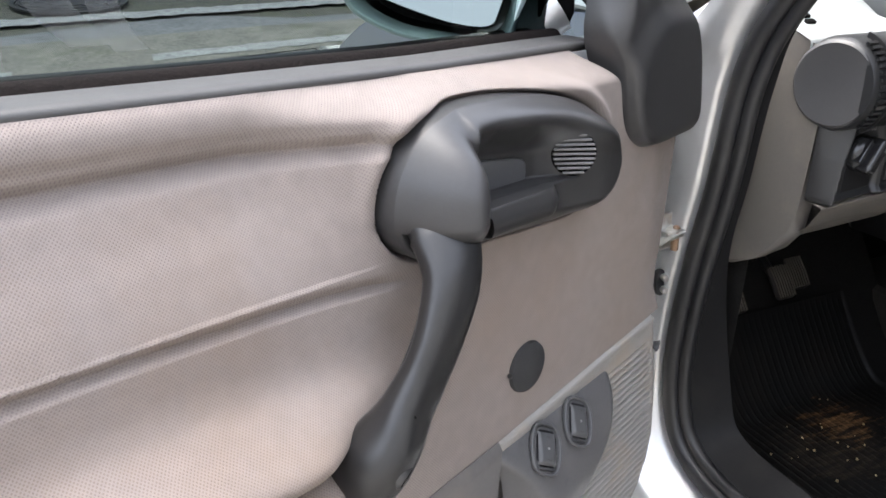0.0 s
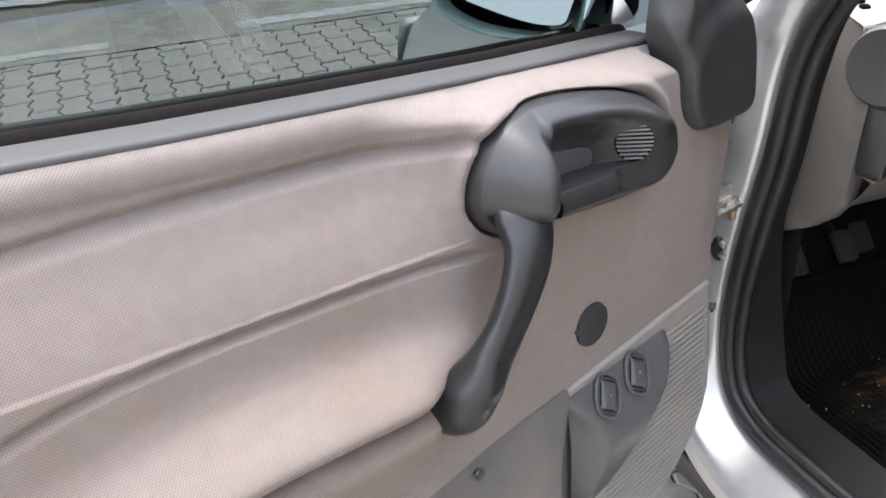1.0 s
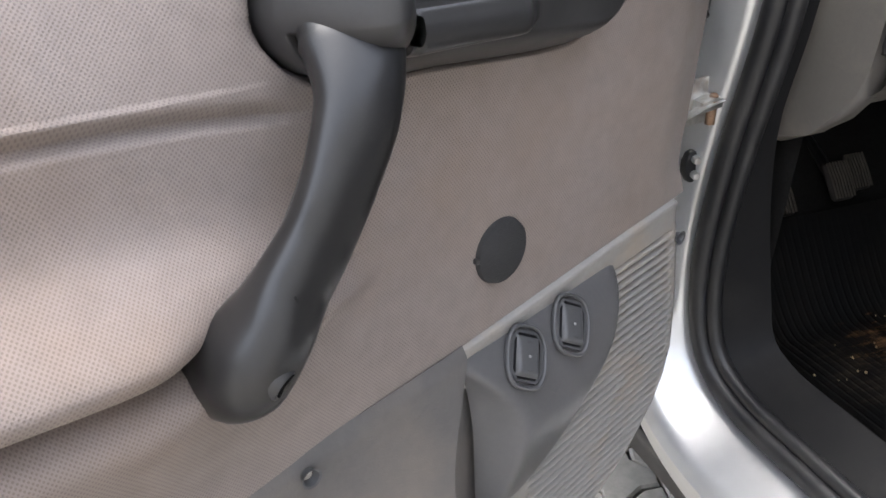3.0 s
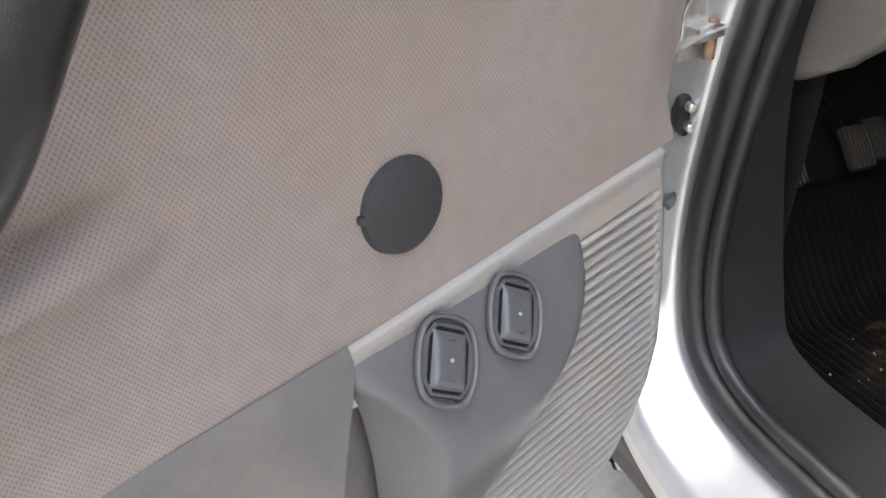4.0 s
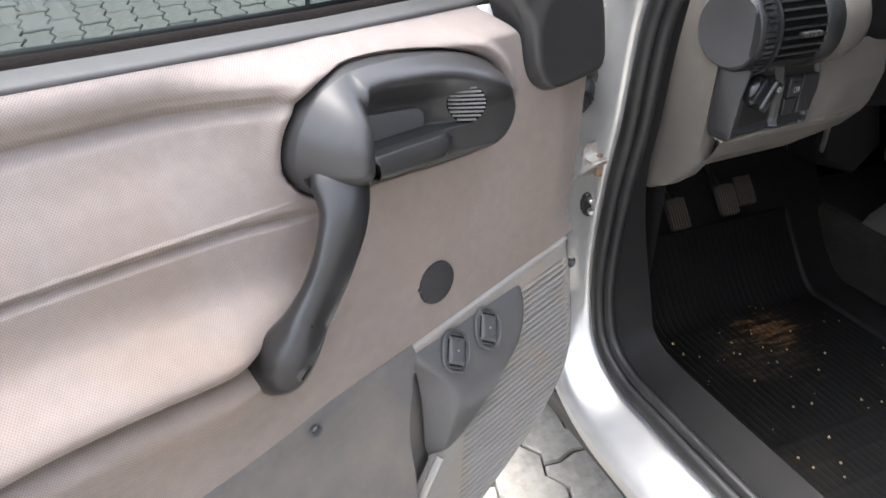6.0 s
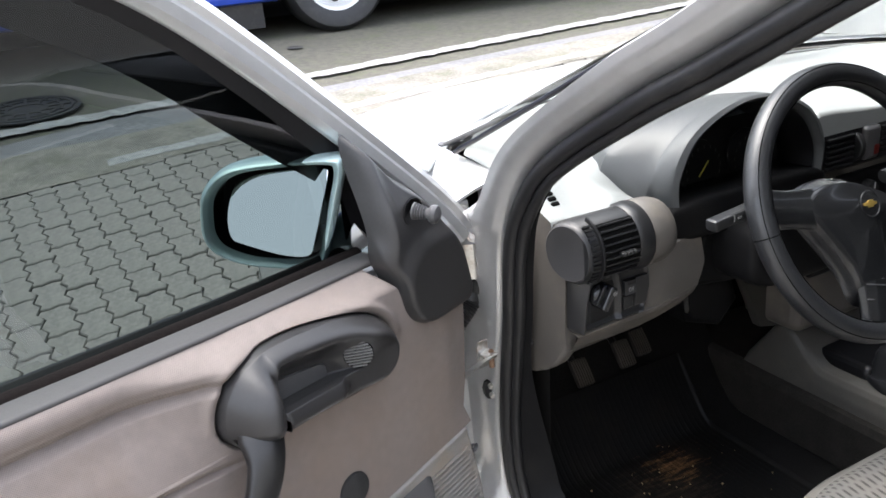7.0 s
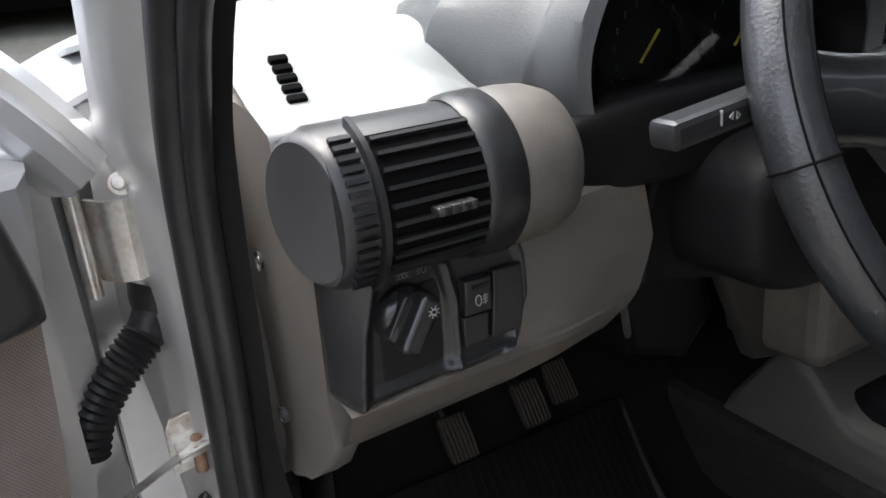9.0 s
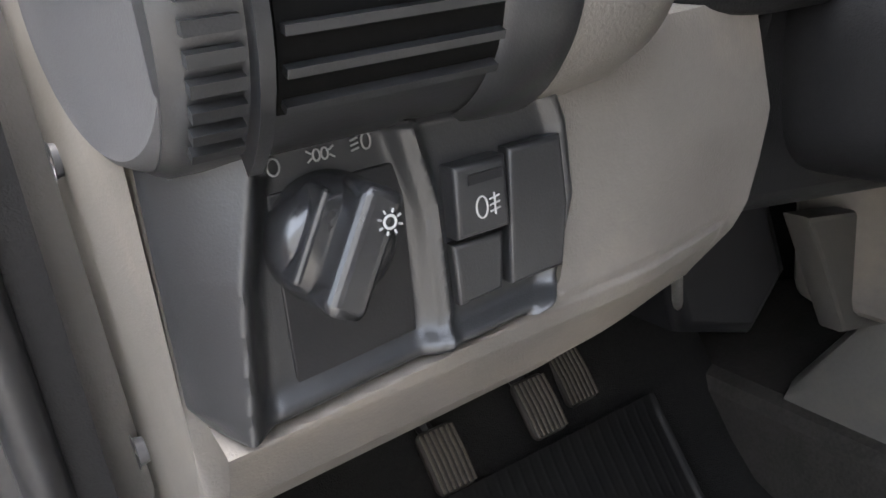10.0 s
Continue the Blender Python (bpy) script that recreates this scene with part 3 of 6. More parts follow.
for x, y in ((0.06, 0.72), (1.42, 0.72), (0.06, -1.75), (1.42, -1.75)):
    side = -1 if x < 0.7 else 1
    tyre = part("wheel", lathe([(0.17, -0.06), (0.19, -0.075), (0.26, -0.08), (0.28, -0.06), (0.283, 0.0), (0.28, 0.06), (0.26, 0.08), (0.17, 0.08)], (x, y, 0.323), (side, 0, 0), 40), RUBBER, car, "black tyre")
    part("rim", lathe([(0.0, 0.05), (0.05, 0.055), (0.08, 0.035), (0.15, 0.045), (0.175, 0.07), (0.185, 0.074)], (x, y, 0.323), (side, 0, 0), 32), PAINT, tyre, "silver wheel rim")

# ---- the open door, built flat: x along the door from its hinges, y to the cabin, z up ----
d, n = Vector((-0.9208, -0.3899, 0)), Vector((0.3899, -0.9208, 0))
DOOR = Matrix(((d.x, n.x, 0, 0.0278), (d.y, n.y, 0, -0.0657), (0, 0, 1, 0), (0, 0, 0, 1)))
door = tagged(thing("door_1", DOOR, "wide open silver car door with beige fabric lining", "door"), kind="structure")

BELT_Z = ((0.05, 0.913), (0.25, 0.912), (0.39, 0.9097), (0.56, 0.9106), (0.68, 0.912), (0.77, 0.9145), (1.05, 0.922))
POCKET_Z = ((0.09, 0.650), (0.13, 0.6445), (0.21, 0.634), (0.30, 0.6215), (0.38, 0.6110), (0.484, 0.6005), (0.55, 0.591), (0.64, 0.580), (1.05, 0.535))
FRONT_U = ((0.33, 0.255), (0.36, 0.20), (0.38, 0.165), (0.396, 0.141), (0.415, 0.122), (0.43, 0.108), (0.455, 0.095), (0.485, 0.089), (0.53, 0.093), (0.59, 0.104), (0.636, 0.115), (0.645, 0.110), (0.67, 0.100), (0.76, 0.091), (0.830, 0.086), (0.846, 0.19), (0.862, 0.207), (0.90, 0.216), (0.925, 0.231), (0.945, 0.238))
HANDLE = [(0.4795, 0.836), (0.472, 0.861), (0.453, 0.8825), (0.43, 0.8915), (0.405, 0.895), (0.36, 0.8945), (0.31, 0.8890), (0.272, 0.8775), (0.249, 0.8605), (0.238, 0.8355), (0.247, 0.810), (0.268, 0.7950), (0.297, 0.7925), (0.335, 0.7935), (0.39, 0.7960), (0.435, 0.7955), (0.462, 0.8045), (0.476, 0.819)]
HCURVE = [Vector((p[0], p[1])) for p in smooth_line([(a, b, 0) for a, b in HANDLE], 120, True)]


HA = np.array(HCURVE)
HD = np.roll(HA, -1, 0) - HA
HL = (HD ** 2).sum(1)


def to_handle(u, z):
    """Distance to the outline of the handle's surround."""
    p = np.array((u, z)) - HA
    t = ((p * HD).sum(1) / HL).clip(0, 1)
    return float(np.sqrt(((p - t[:, None] * HD) ** 2).sum(1).min()))


def in_handle(u, z):
    if not (0.23 < u < 0.5 and 0.78 < z < 0.92):
        return False
    inside, q = False, HCURVE[-1]
    for p in HCURVE:
        if (p.y > z) != (q.y > z) and u < (q.x - p.x) * (z - p.y) / (q.y - p.y) + p.x:
            inside = not inside
        q = p
    return inside


ARM = curve(((0.55, 0.004), (0.60, 0.004), (0.625, 0.008), (0.650, 0.022), (0.668, 0.033), (0.680, 0.0385), (0.688, 0.0375), (0.694, 0.031), (0.6985, 0.0225), (0.704, 0.0345), (0.710, 0.0430), (0.717, 0.0465), (0.724, 0.0430), (0.732, 0.034), (0.740, 0.0215), (0.748, 0.0105), (0.757, 0.0042), (0.770, 0.001), (0.80, 0.0), (0.83, 0.0), (0.95, 0.0)))
CREST = curve(((0.40, -0.004), (0.55, 0.0), (0.64, 0.0055), (0.70, 0.007), (0.745, 0.003), (0.79, -0.004), (0.85, -0.016), (1.05, -0.04)))
MIDDLE = curve(((0.43, 0.793), (0.475, 0.7970), (0.52, 0.8015), (0.56, 0.8038), (0.62, 0.8055), (0.69, 0.8070), (0.74, 0.8060), (0.77, 0.8035), (0.79, 0.8000), (0.825, 0.7905), (0.87, 0.770), (1.05, 0.69)))
UPPER = curve(((0.40, 0.893), (0.455, 0.8880), (0.52, 0.8865), (0.60, 0.8868), (0.70, 0.8862), (0.78, 0.8835), (0.82, 0.881), (0.90, 0.874), (1.05, 0.855)))
LEANING = curve(((0.55, 0.0), (0.79, 0.0), (0.81, -0.002), (0.84, -0.014), (0.868, -0.030), (0.8785, -0.0365), (0.886, -0.0375), (0.894, -0.0335), (0.903, -0.034), (0.911, -0.040), (0.916, -0.052), (0.95, -0.06)))


def crease(z, zc, depth, ledge):
    """A sewn crease: a sharp drop from above, then a ledge that comes out again below it."""
    if z > zc:
        return -depth * (1 - step(z - zc, -0.0030, 0.0090)) / 0.844
    return -depth * (1 - step(zc - z, -0.0006, ledge))


def lining(u, z):
    """How far the fabric stands out of the door's plane."""
    top = interp(u, BELT_Z)
    # the upper panel leans back to the belt; above the handle it rolls over instead
    lean = step(u, 0.45, 0.56)
    w = lean * interp(z - (top - 0.911) + 0.009 * (1 - step(z, 0.84, 0.88)), LEANING)
    w -= (1 - lean) * 0.046 * step(z, 0.888, top + 0.004) ** 1.25
    # upper and middle creases
    g = step(u, 0.448, 0.485) * (1 - step(u, 0.92, 1.02))
    w += g * crease(z, interp(u, UPPER) - 0.010, 0.0095, 0.0095)
    g = step(u, 0.440, 0.50) * (1 - step(u, 0.80, 0.85))
    w += g * crease(z, interp(u, MIDDLE) - 0.009, 0.0072, 0.0046)
    # armrest, running out in front of the grip's foot
    arm = step(u, 0.415, 0.57) ** 1.3 * (1 - 0.5 * step(u, 0.85, 1.02))
    w += arm * interp(z - interp(u, CREST) * step(z, 0.60, 0.68), ARM)
    f = step(u, 0.425, 0.47) * (1 - step(u, 0.53, 0.57))
    w -= 0.0085 * f * bell(z, 0.702 + 0.05 * (0.53 - u), 0.0055)
    w += 0.0075 * f * bell(z, 0.688 + 0.03 * (0.53 - u), 0.008)
    # tucked in behind the grip's foot
    w -= 0.011 * math.exp(-((u - 0.532) / 0.026) ** 2 - ((z - 0.703) / 0.030) ** 2)
    # raised edge round the handle's surround
    h = to_handle(u, z)
    if in_handle(u, z):
        return w - 0.012 - 0.040 * step(h, 0.0, 0.012)
    if h < 0.05:
        w += 0.0055 * bell(h, 0.0095, 0.0060) * step(z, 0.81, 0.87) - 0.012 * (1 - step(h, 0.0, 0.0032))
    # soft hollow towards the front edge
    w -= 0.012 * (1 - step(u, 0.085, 0.15)) * step(z, 0.64, 0.70)
    w += 0.0012 * math.sin(9 * u + 3) * math.sin(14 * z)
    return w


COLUMNS = ((0.0, 0.0), (0.16, 0.125), (0.66, 0.42), (1.0, 1.0))


def lining_fn(a, b):
    lo0, hi0 = 0.60, 0.93
    z = lo0 + (hi0 - lo0) * b
    uf = interp(z, FRONT_U)
    u = uf + (1.05 - uf) * interp(a, COLUMNS)
    lo, hi = interp(u, POCKET_Z), interp(u, BELT_Z)
    z = lo + (hi - lo) * b
    return u, lining(u, z), z


part("fabric_lining", grid(lining_fn, 300, 330), FABRIC, door, "beige-grey woven fabric lining with brown stains", sharp=180)


# grey belt moulding, its dark felt and the glass
BELT_PROF = smooth_line([(0, -0.046, -0.004), (0, -0.0405, -0.001), (0, -0.0400, 0.0025), (0, -0.0435, 0.0050), (0, -0.055, 0.0062), (0, -0.066, 0.0066), (0, -0.074, 0.0058)], 16)
FELT_PROF = smooth_line([(0, -0.0710, 0.0050), (0, -0.0735, 0.0085), (0, -0.0765, 0.0105), (0, -0.080, 0.0112), (0, -0.084, 0.0108), (0, -0.087, 0.0080)], 8)


def belt_fn(a, b):
    u = 0.20 + 0.85 * a
    z0 = interp(u, BELT_Z)
    p = BELT_PROF[round(b * 16)]
    return u, p.y, z0 + p.z


part("belt_moulding", grid(belt_fn, 60, 16), BELT, door, "grey rubber belt moulding", sharp=180)
part("window_felt", grid(lambda a, b: (0.20 + 0.85 * a, FELT_PROF[round(b * 8)].y, interp(0.20 + 0.85 * a, BELT_Z) + FELT_PROF[round(b * 8)].z), 60, 8), FELT, door, "dusty brown window felt")


FRAME_OUT = [(0.0, 0.905), (0.022, 0.935), (0.047, 0.965), (0.10, 1.018), (0.184, 1.097), (0.272, 1.177), (0.354, 1.244), (0.43, 1.29), (0.53, 1.335), (0.66, 1.36), (0.85, 1.37), (1.05, 1.35)]


def glass_w(z):
    b = (z - 0.90) / 0.5
    return -0.088 - 0.02 * b - 0.055 * b * b


def pane_fn(a, b):
    u = 0.10 + 0.98 * a
    z = 0.90 + (interp(u, FRAME_OUT) - 0.915) * b
    return u, glass_w(z), z


pane = part("window_pane", grid(pane_fn, 16, 12), WINDOW, door, "green tinted side window glass")
pane.visible_shadow = False
part("outer_seal", grid(lambda a, b: (0.20 + 0.85 * a, -0.094 - 0.012 * b, interp(0.20 + 0.85 * a, BELT_Z) + 0.006 + 0.005 * math.sin(b * 2.6)), 60, 4), BLACK, door, "black rubber outer belt seal")

FO = smooth_line([(a, 0, b) for a, b in FRAME_OUT], 70)


def frame_line(i, inset, w):
    p = FO[i]
    t = (FO[min(i + 1, 70)] - FO[max(i - 1, 0)]).normalized()
    q = p - Vector((-t.z, 0, t.x)) * inset
    lean = -0.06 - 0.16 * max(0, p.z - 0.93)
    return Vector((q.x, w + lean, q.z))


FPROF = ((0.0, -0.05), (-0.004, -0.02), (0.0, 0.004), (0.010, 0.012), (0.018, 0.008), (0.024, 0.014), (0.036, 0.012), (0.044, 0.002), (0.046, -0.02))


def frame_fn(a, b):
    i = round(a * 70)
    k = b * 8
    j = min(int(k), 7)
    f = k - j
    return frame_line(i, FPROF[j][0] + (FPROF[j + 1][0] - FPROF[j][0]) * f, FPROF[j][1] + (FPROF[j + 1][1] - FPROF[j][1]) * f)


part("window_frame", grid(frame_fn, 70, 24), PAINT, door, "silver painted window frame")


def run_fn(a, b):
    i = 8 + round(a * 62)
    return frame_line(i, 0.042 + (0.030 + 0.03 * step(a, 0.05, 0.4)) * b, -0.002 - 0.022 * b)


part("glass_run", grid(run_fn, 62, 4), BLACK, door, "black rubber glass run")

# shell of the door behind the lining
SHELL = [(0.02, 0.90), (0.03, 0.66), (0.03, 0.50), (0.05, 0.44), (0.11, 0.385), (0.20, 0.33), (0.35, 0.29), (1.06, 0.29), (1.06, 0.885), (0.6, 0.885), (0.2, 0.885)]
part("door_shell", prism(SHELL, 1, -0.175, -0.082, 0.012), PAINT, door, "silver painted outer door shell")
INNER = [(0.055, 0.905), (0.068, 0.83), (0.070, 0.66), (0.065, 0.50), (0.080, 0.435), (0.125, 0.395), (0.20, 0.345), (0.35, 0.30), (1.05, 0.30), (1.05, 0.84), (0.6, 0.84), (0.2, 0.85), (0.15, 0.90)]
bmi = prism(INNER, 1, -0.104, -0.042, 0.010)
for v in bmi.verts:
    v.co.y -= 0.022 * step(v.co.x, 0.13, 0.20)
part("door_inner", bmi, PAINT, door, "silver painted inner door frame")

# lower plastic: ribbed loudspeaker grille and map pocket
def rib_fn(a, b):
    z = 0.30 + 0.34 * b
    uf = interp(z, ((0.30, 0.30), *FRONT_U[:11]))
    ur = interp(z, ((0.33, 0.41), (0.40, 0.39), (0.44, 0.365), (0.47, 0.345), (0.58, 0.350), (0.598, 0.352), (0.604, 0.376), (0.62, 0.378)))
    u = uf + (ur - uf) * a
    top = interp(u, POCKET_Z)
    z = 0.30 + (top + 0.004 - 0.30) * b
    w = 0.0015 * bell(z, top - 0.004, 0.006) + 0.002 - 0.022 * step(z, top - 0.0015, top + 0.004)
    left = interp(z, ((0.36, 0.300), (0.46, 0.290), (0.50, 0.275), (0.60, 0.30)))
    uin = interp(z, FRONT_U) + 0.011
    inside = step(u, uin, uin + 0.004) * (1 - step(u, left - 0.006, left)) * (1 - step(z, top - 0.029, top - 0.026)) * step(z, 0.33, 0.335)
    k = (z + 0.10 * (u - 0.1)) / 0.0082
    f = k - math.floor(k)
    w += inside * (0.0014 - 0.0095 * bell(f, 0.5, 0.20))
    w -= 0.03 * (1 - step(u, uf - 0.001, uf + 0.006))
    return u, w, z


part("speaker_grille", grid(rib_fn, 80, 420), RIB, door, "light grey ribbed plastic loudspeaker grille", sharp=80)


def pocket_fn(a, b):
    u = 0.364 + 0.69 * a
    top = interp(u, POCKET_Z)
    z = top - (top - 0.29) * b
    u = u + (1 - a) * 0.022 * step(b, 0.0, 0.33)
    w = 0.003 + 0.022 * step(b, 0.03, 0.6) - 0.004 * (1 - step(b, 0, 0.02))
    return u, w, z


part("map_pocket", grid(pocket_fn, 80, 60, thick=-0.003), POCKET, door, "grey plastic map pocket wall")
part("pocket_gap", prism([(0.34, 0.612), (0.45, 0.606), (0.47, 0.32), (0.34, 0.32)], 1, -0.03, -0.006), POCKET, door, "dark inside of the pocket")
# rolled light edge under the pocket's mouth
part("pocket_lip", tube([(0.345, 0.018, 0.468), (0.37, 0.020, 0.44), (0.395, 0.022, 0.40), (0.41, 0.022, 0.33)], 0.005, 8), RIB, door)

PLATE = [(0.367, 0.6035), (0.335, 0.6080), (0.28, 0.6125), (0.215, 0.6180), (0.2035, 0.6165), (0.199, 0.608), (0.200, 0.593), (0.208, 0.570), (0.228, 0.542), (0.252, 0.5135), (0.287, 0.485), (0.316, 0.464), (0.338, 0.458), (0.350, 0.470), (0.3525, 0.50), (0.3545, 0.54), (0.360, 0.575)]
PC = [Vector((p.x, p.z)) for p in smooth_line([(a, 0, b) for a, b in PLATE], 110, True)]


def plate_w(u, z):
    """Face of the switch wedge: flush at its top edge, leaning out towards its foot."""
    below = max(0.0, 0.6175 - 0.0786 * (u - 0.206) - z)
    return 0.004 + 0.036 * (1 - math.exp(-below * 0.85 / 0.036)) - 0.022 * step(below, 0.06, 0.16)


def plate_fn(a, b):
    p = PC[round(a * 110) % 110]
    c = Vector((0.300, 0.560))
    q = c + (p - c) * (1 - b ** 1.5)
    d = (q - p).length
    full = plate_w(q.x, q.y)
    wall = 0.0020 + 1.25 * d
    w = full - 0.5 * (full - wall + math.sqrt((full - wall) ** 2 + 0.00004))
    return q.x, max(-0.002 if b < 0.001 else 0.0, w), q.y


plate = part("switch_plate", grid(plate_fn, 110, 44, close_a=True), WEDGE, door, "dark grey plastic wedge with two window switches", sharp=60)


def octagon(w, h, c, cx, cz):
    return [(cx - w + c, cz - h), (cx + w - c, cz - h), (cx + w, cz - h + c * 1.5), (cx + w, cz + h - c * 1.5), (cx + w - c, cz + h), (cx - w + c, cz + h), (cx - w, cz + h - c * 1.5), (cx - w, cz - h + c * 1.5)]


for cu, cz in ((0.3188, 0.5925), (0.2704, 0.5970)):
    lift = plate_w(cu, cz) + 0.0012
    ring = Matrix.Translation((cu, lift, cz)) @ Matrix.Rotation(radians(32), 4, "X") @ Matrix.Rotation(radians(-32), 4, "Y")

    def put(bm):
        bm.transform(ring)
        return bm

    def loop(a, b):
        """A rounded raised surround, swept round an octagon."""
        o = smooth_line([(p[0], 0, p[1]) for p in octagon(0.0158, 0.0200, 0.007, 0, 0)], 64, True)
        p = o[round(a * 64) % 64]
        k = 2 * math.pi * b
        s = 1 + 0.10 * math.cos(k)
        return p.x * s, 0.0 + 0.0022 * math.sin(k), p.z * (1 + 0.07 * math.cos(k))

    part("switch_surround", put(grid(loop, 64, 12, close_a=True, close_b=True)), GREYP, plate, "raised dark switch surround")
    part("switch_well", put(prism(octagon(0.0146, 0.0172, 0.0055, 0, 0), 1, -0.004, 0.0002)), GREYP, plate)
    part("well_edge", put(prism(octagon(0.0114, 0.0156, 0.004, 0, 0), 1, -0.004, 0.0008)), BLACK, plate)

    def rocker(a, b):
        s, t = 2 * a - 1, 2 * b - 1
        h = 0.0036 * (1 - abs(s) ** 8) * (1 - abs(t) ** 8)
        return 0.0102 * s, h - 0.0012 * t * step(h, 0.001, 0.003), 0.0145 * t

    part("rocker", put(grid(rocker, 16, 20)), GREYP, plate, "grey rocker with a white dot")
    part("dot", put(lathe([(0.0, 0.0004), (0.0010, 0.0002), (0.0012, -0.001)], (0, 0.0039, 0), (0, 1, 0), 12)), WHITE, plate)
    for dz in (0.0092, -0.0092):
        part("arrow_mark", put(tube([(0.002, 0.0037 - dz * 0.083, dz), (0, 0.0038 - dz * 0.083, dz + math.copysign(0.0010, dz)), (-0.002, 0.0037 - dz * 0.083, dz)], 0.0004, 6)), BELT, plate)

# round blanking disc and screws
part("blanking_disc", lathe([(0.0, 0.0035), (0.019, 0.0032), (0.0215, 0.002), (0.0225, -0.001), (0.0225, -0.006)], (0.3292, 0.0010, 0.6708), (0, 1, 0), 40), DISC, door, "round black blanking disc")
part("disc_nib", box(0.349, 0.3535, -0.001, 0.003, 0.669, 0.673, 0.001), DARK, door)
for cu, cz, w in ((0.1095, 0.6075, 0.004), (0.4883, 0.5900, 0.010)):
    part("screw_cup", lathe([(0.0065, 0.001), (0.0052, 0.0005), (0.0042, -0.004), (0.003, -0.006)], (cu, w, cz), (0, 1, 0), 20), GREYP, door)
    part("screw_head", lathe([(0.0, -0.003), (0.003, -0.0035), (0.0042, -0.006)], (cu, w, cz), (0, 1, 0), 12), STEEL, door)

# ---- door handle: surround, dome, lever and grip ----
LIP = curve(((0.44, 0.8440), (0.415, 0.8430), (0.397, 0.8415), (0.380, 0.8372), (0.362, 0.8348), (0.345, 0.8352), (0.332, 0.8358), (0.315, 0.8335), (0.30, 0.832)))
FLOOR = ((0.27, 0.050), (0.2985, 0.0300), (0.323, 0.0105), (0.336, 0.0035), (0.345, 0.001), (0.44, 0.0))
ROOF = ((0.28, 0.868), (0.31, 0.877), (0.36, 0.8845), (0.395, 0.8880), (0.42, 0.8865), (0.44, 0.884))


def face_w(u, z, d):
    """Height of the handle's surround, d inside its outline."""
    body = 0.0230 + 0.0060 * step(z, 0.840, 0.866) + 0.0075 * (1 - step(u, 0.275, 0.325))
    fall = math.sqrt(max(0.0, 1 - (max(0.0, 0.457 - u) / 0.037) ** 2))
    w = 0.002 + (body * (1 - 0.5 * fall) - 0.002) * math.sin(math.pi / 2 * min(1.0, d / 0.019))
    # the dome over the grip's head: a swell from the outline up to a crest beside the recess
    rise = math.sin(math.pi / 2 * min(1.0, (d + 0.003) / 0.040))
    dome = 0.058 * rise * fall
    w = 0.5 * (w + dome + math.sqrt((w - dome) ** 2 + 0.00003)) - 0.001
    # the finger recess behind the lever
    zl, zr = interp(u, LIP), interp(u, ROOF)
    m = step(z, zl - 0.0010, zl + 0.0010) * (1 - step(z, zr - 0.034, zr + 0.006)) * (1 - step(u, 0.411, 0.424))
    w += m * min(0.0, interp(u, FLOOR) - w)
    # lower lip of the dome, cut off where the grip comes out
    zc = 0.8165 + 0.27 * max(0.0, u - 0.440)
    cut = step(z, zc, zc + 0.0020)
    cut = max(cut, 1 - step(u, 0.420, 0.426))
    return min(w, 0.012 + 0.08 * cut)


SC = smooth_line([(a, 0, b) for a, b in HANDLE], 320, True)


def surround_fn(a, b):
    p = SC[round(a * 320) % 320]
    c = Vector((min(0.440, max(0.282, p.x)), 0, 0.8445))
    q = c + (p - c) * (1 - b)
    if b == 0:
        return q.x, -0.012, q.z
    return q.x, face_w(q.x, q.z, to_handle(q.x, q.z)), q.z


surround = part("handle_surround", grid(surround_fn, 320, 84, close_a=True), DARK, door, "dark grey plastic handle surround with a recess", sharp=180)


def lever_fn(a, b):
    """The release lever: a paddle whose rolled edge bounds the recess."""
    u = 0.4285 - 0.1005 * a
    top = interp(u, LIP) + 0.0002
    z = top - (top - 0.8040) * b
    w = face_w(u, z - 0.002 * (1 - b), to_handle(u, z)) + 0.0016
    w += 0.009 * math.sin(math.pi * min(1.0, (b + 0.04) / 0.94)) ** 0.6 + 0.0010 * bell(b, 0.03, 0.09) - 0.014 * step(b, 0.70, 1.0) - 0.010 * step(a, 0.80, 1.0)
    if b == 0:
        return u, w - 0.010, top - 0.0005
    return u, w, z


part("lever", grid(lever_fn, 40, 40), DARK, surround, "dark door release lever")
part("lever_plate", prism([(0.432, 0.826), (0.3455, 0.826), (0.3430, 0.836), (0.3432, 0.8435), (0.3465, 0.8478), (0.353, 0.8495), (0.432, 0.8590)], 1, -0.006, 0.0034, 0.0016, 3), GREYP, surround)
LEAN = Matrix.Translation((0.3105, 0.0212, 0.8492)) @ Matrix.Rotation(radians(-39), 4, "Z")
# near-black disc behind the slats paints the shade of the opening
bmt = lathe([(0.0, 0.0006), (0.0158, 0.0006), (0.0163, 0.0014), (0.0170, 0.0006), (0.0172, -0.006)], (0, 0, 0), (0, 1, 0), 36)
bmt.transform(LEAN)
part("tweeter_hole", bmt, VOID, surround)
for k in range(9):
    dz = (k - 4) * 0.0035
    hw = math.sqrt(max(0.0, 0.0162 ** 2 - dz ** 2))
    bmt = box(-hw, hw, 0.0, 0.0030, dz - 0.0009, dz + 0.0008, 0.0004, 1)
    bmt.transform(LEAN)
    part("slat", bmt, SLAT, surround)

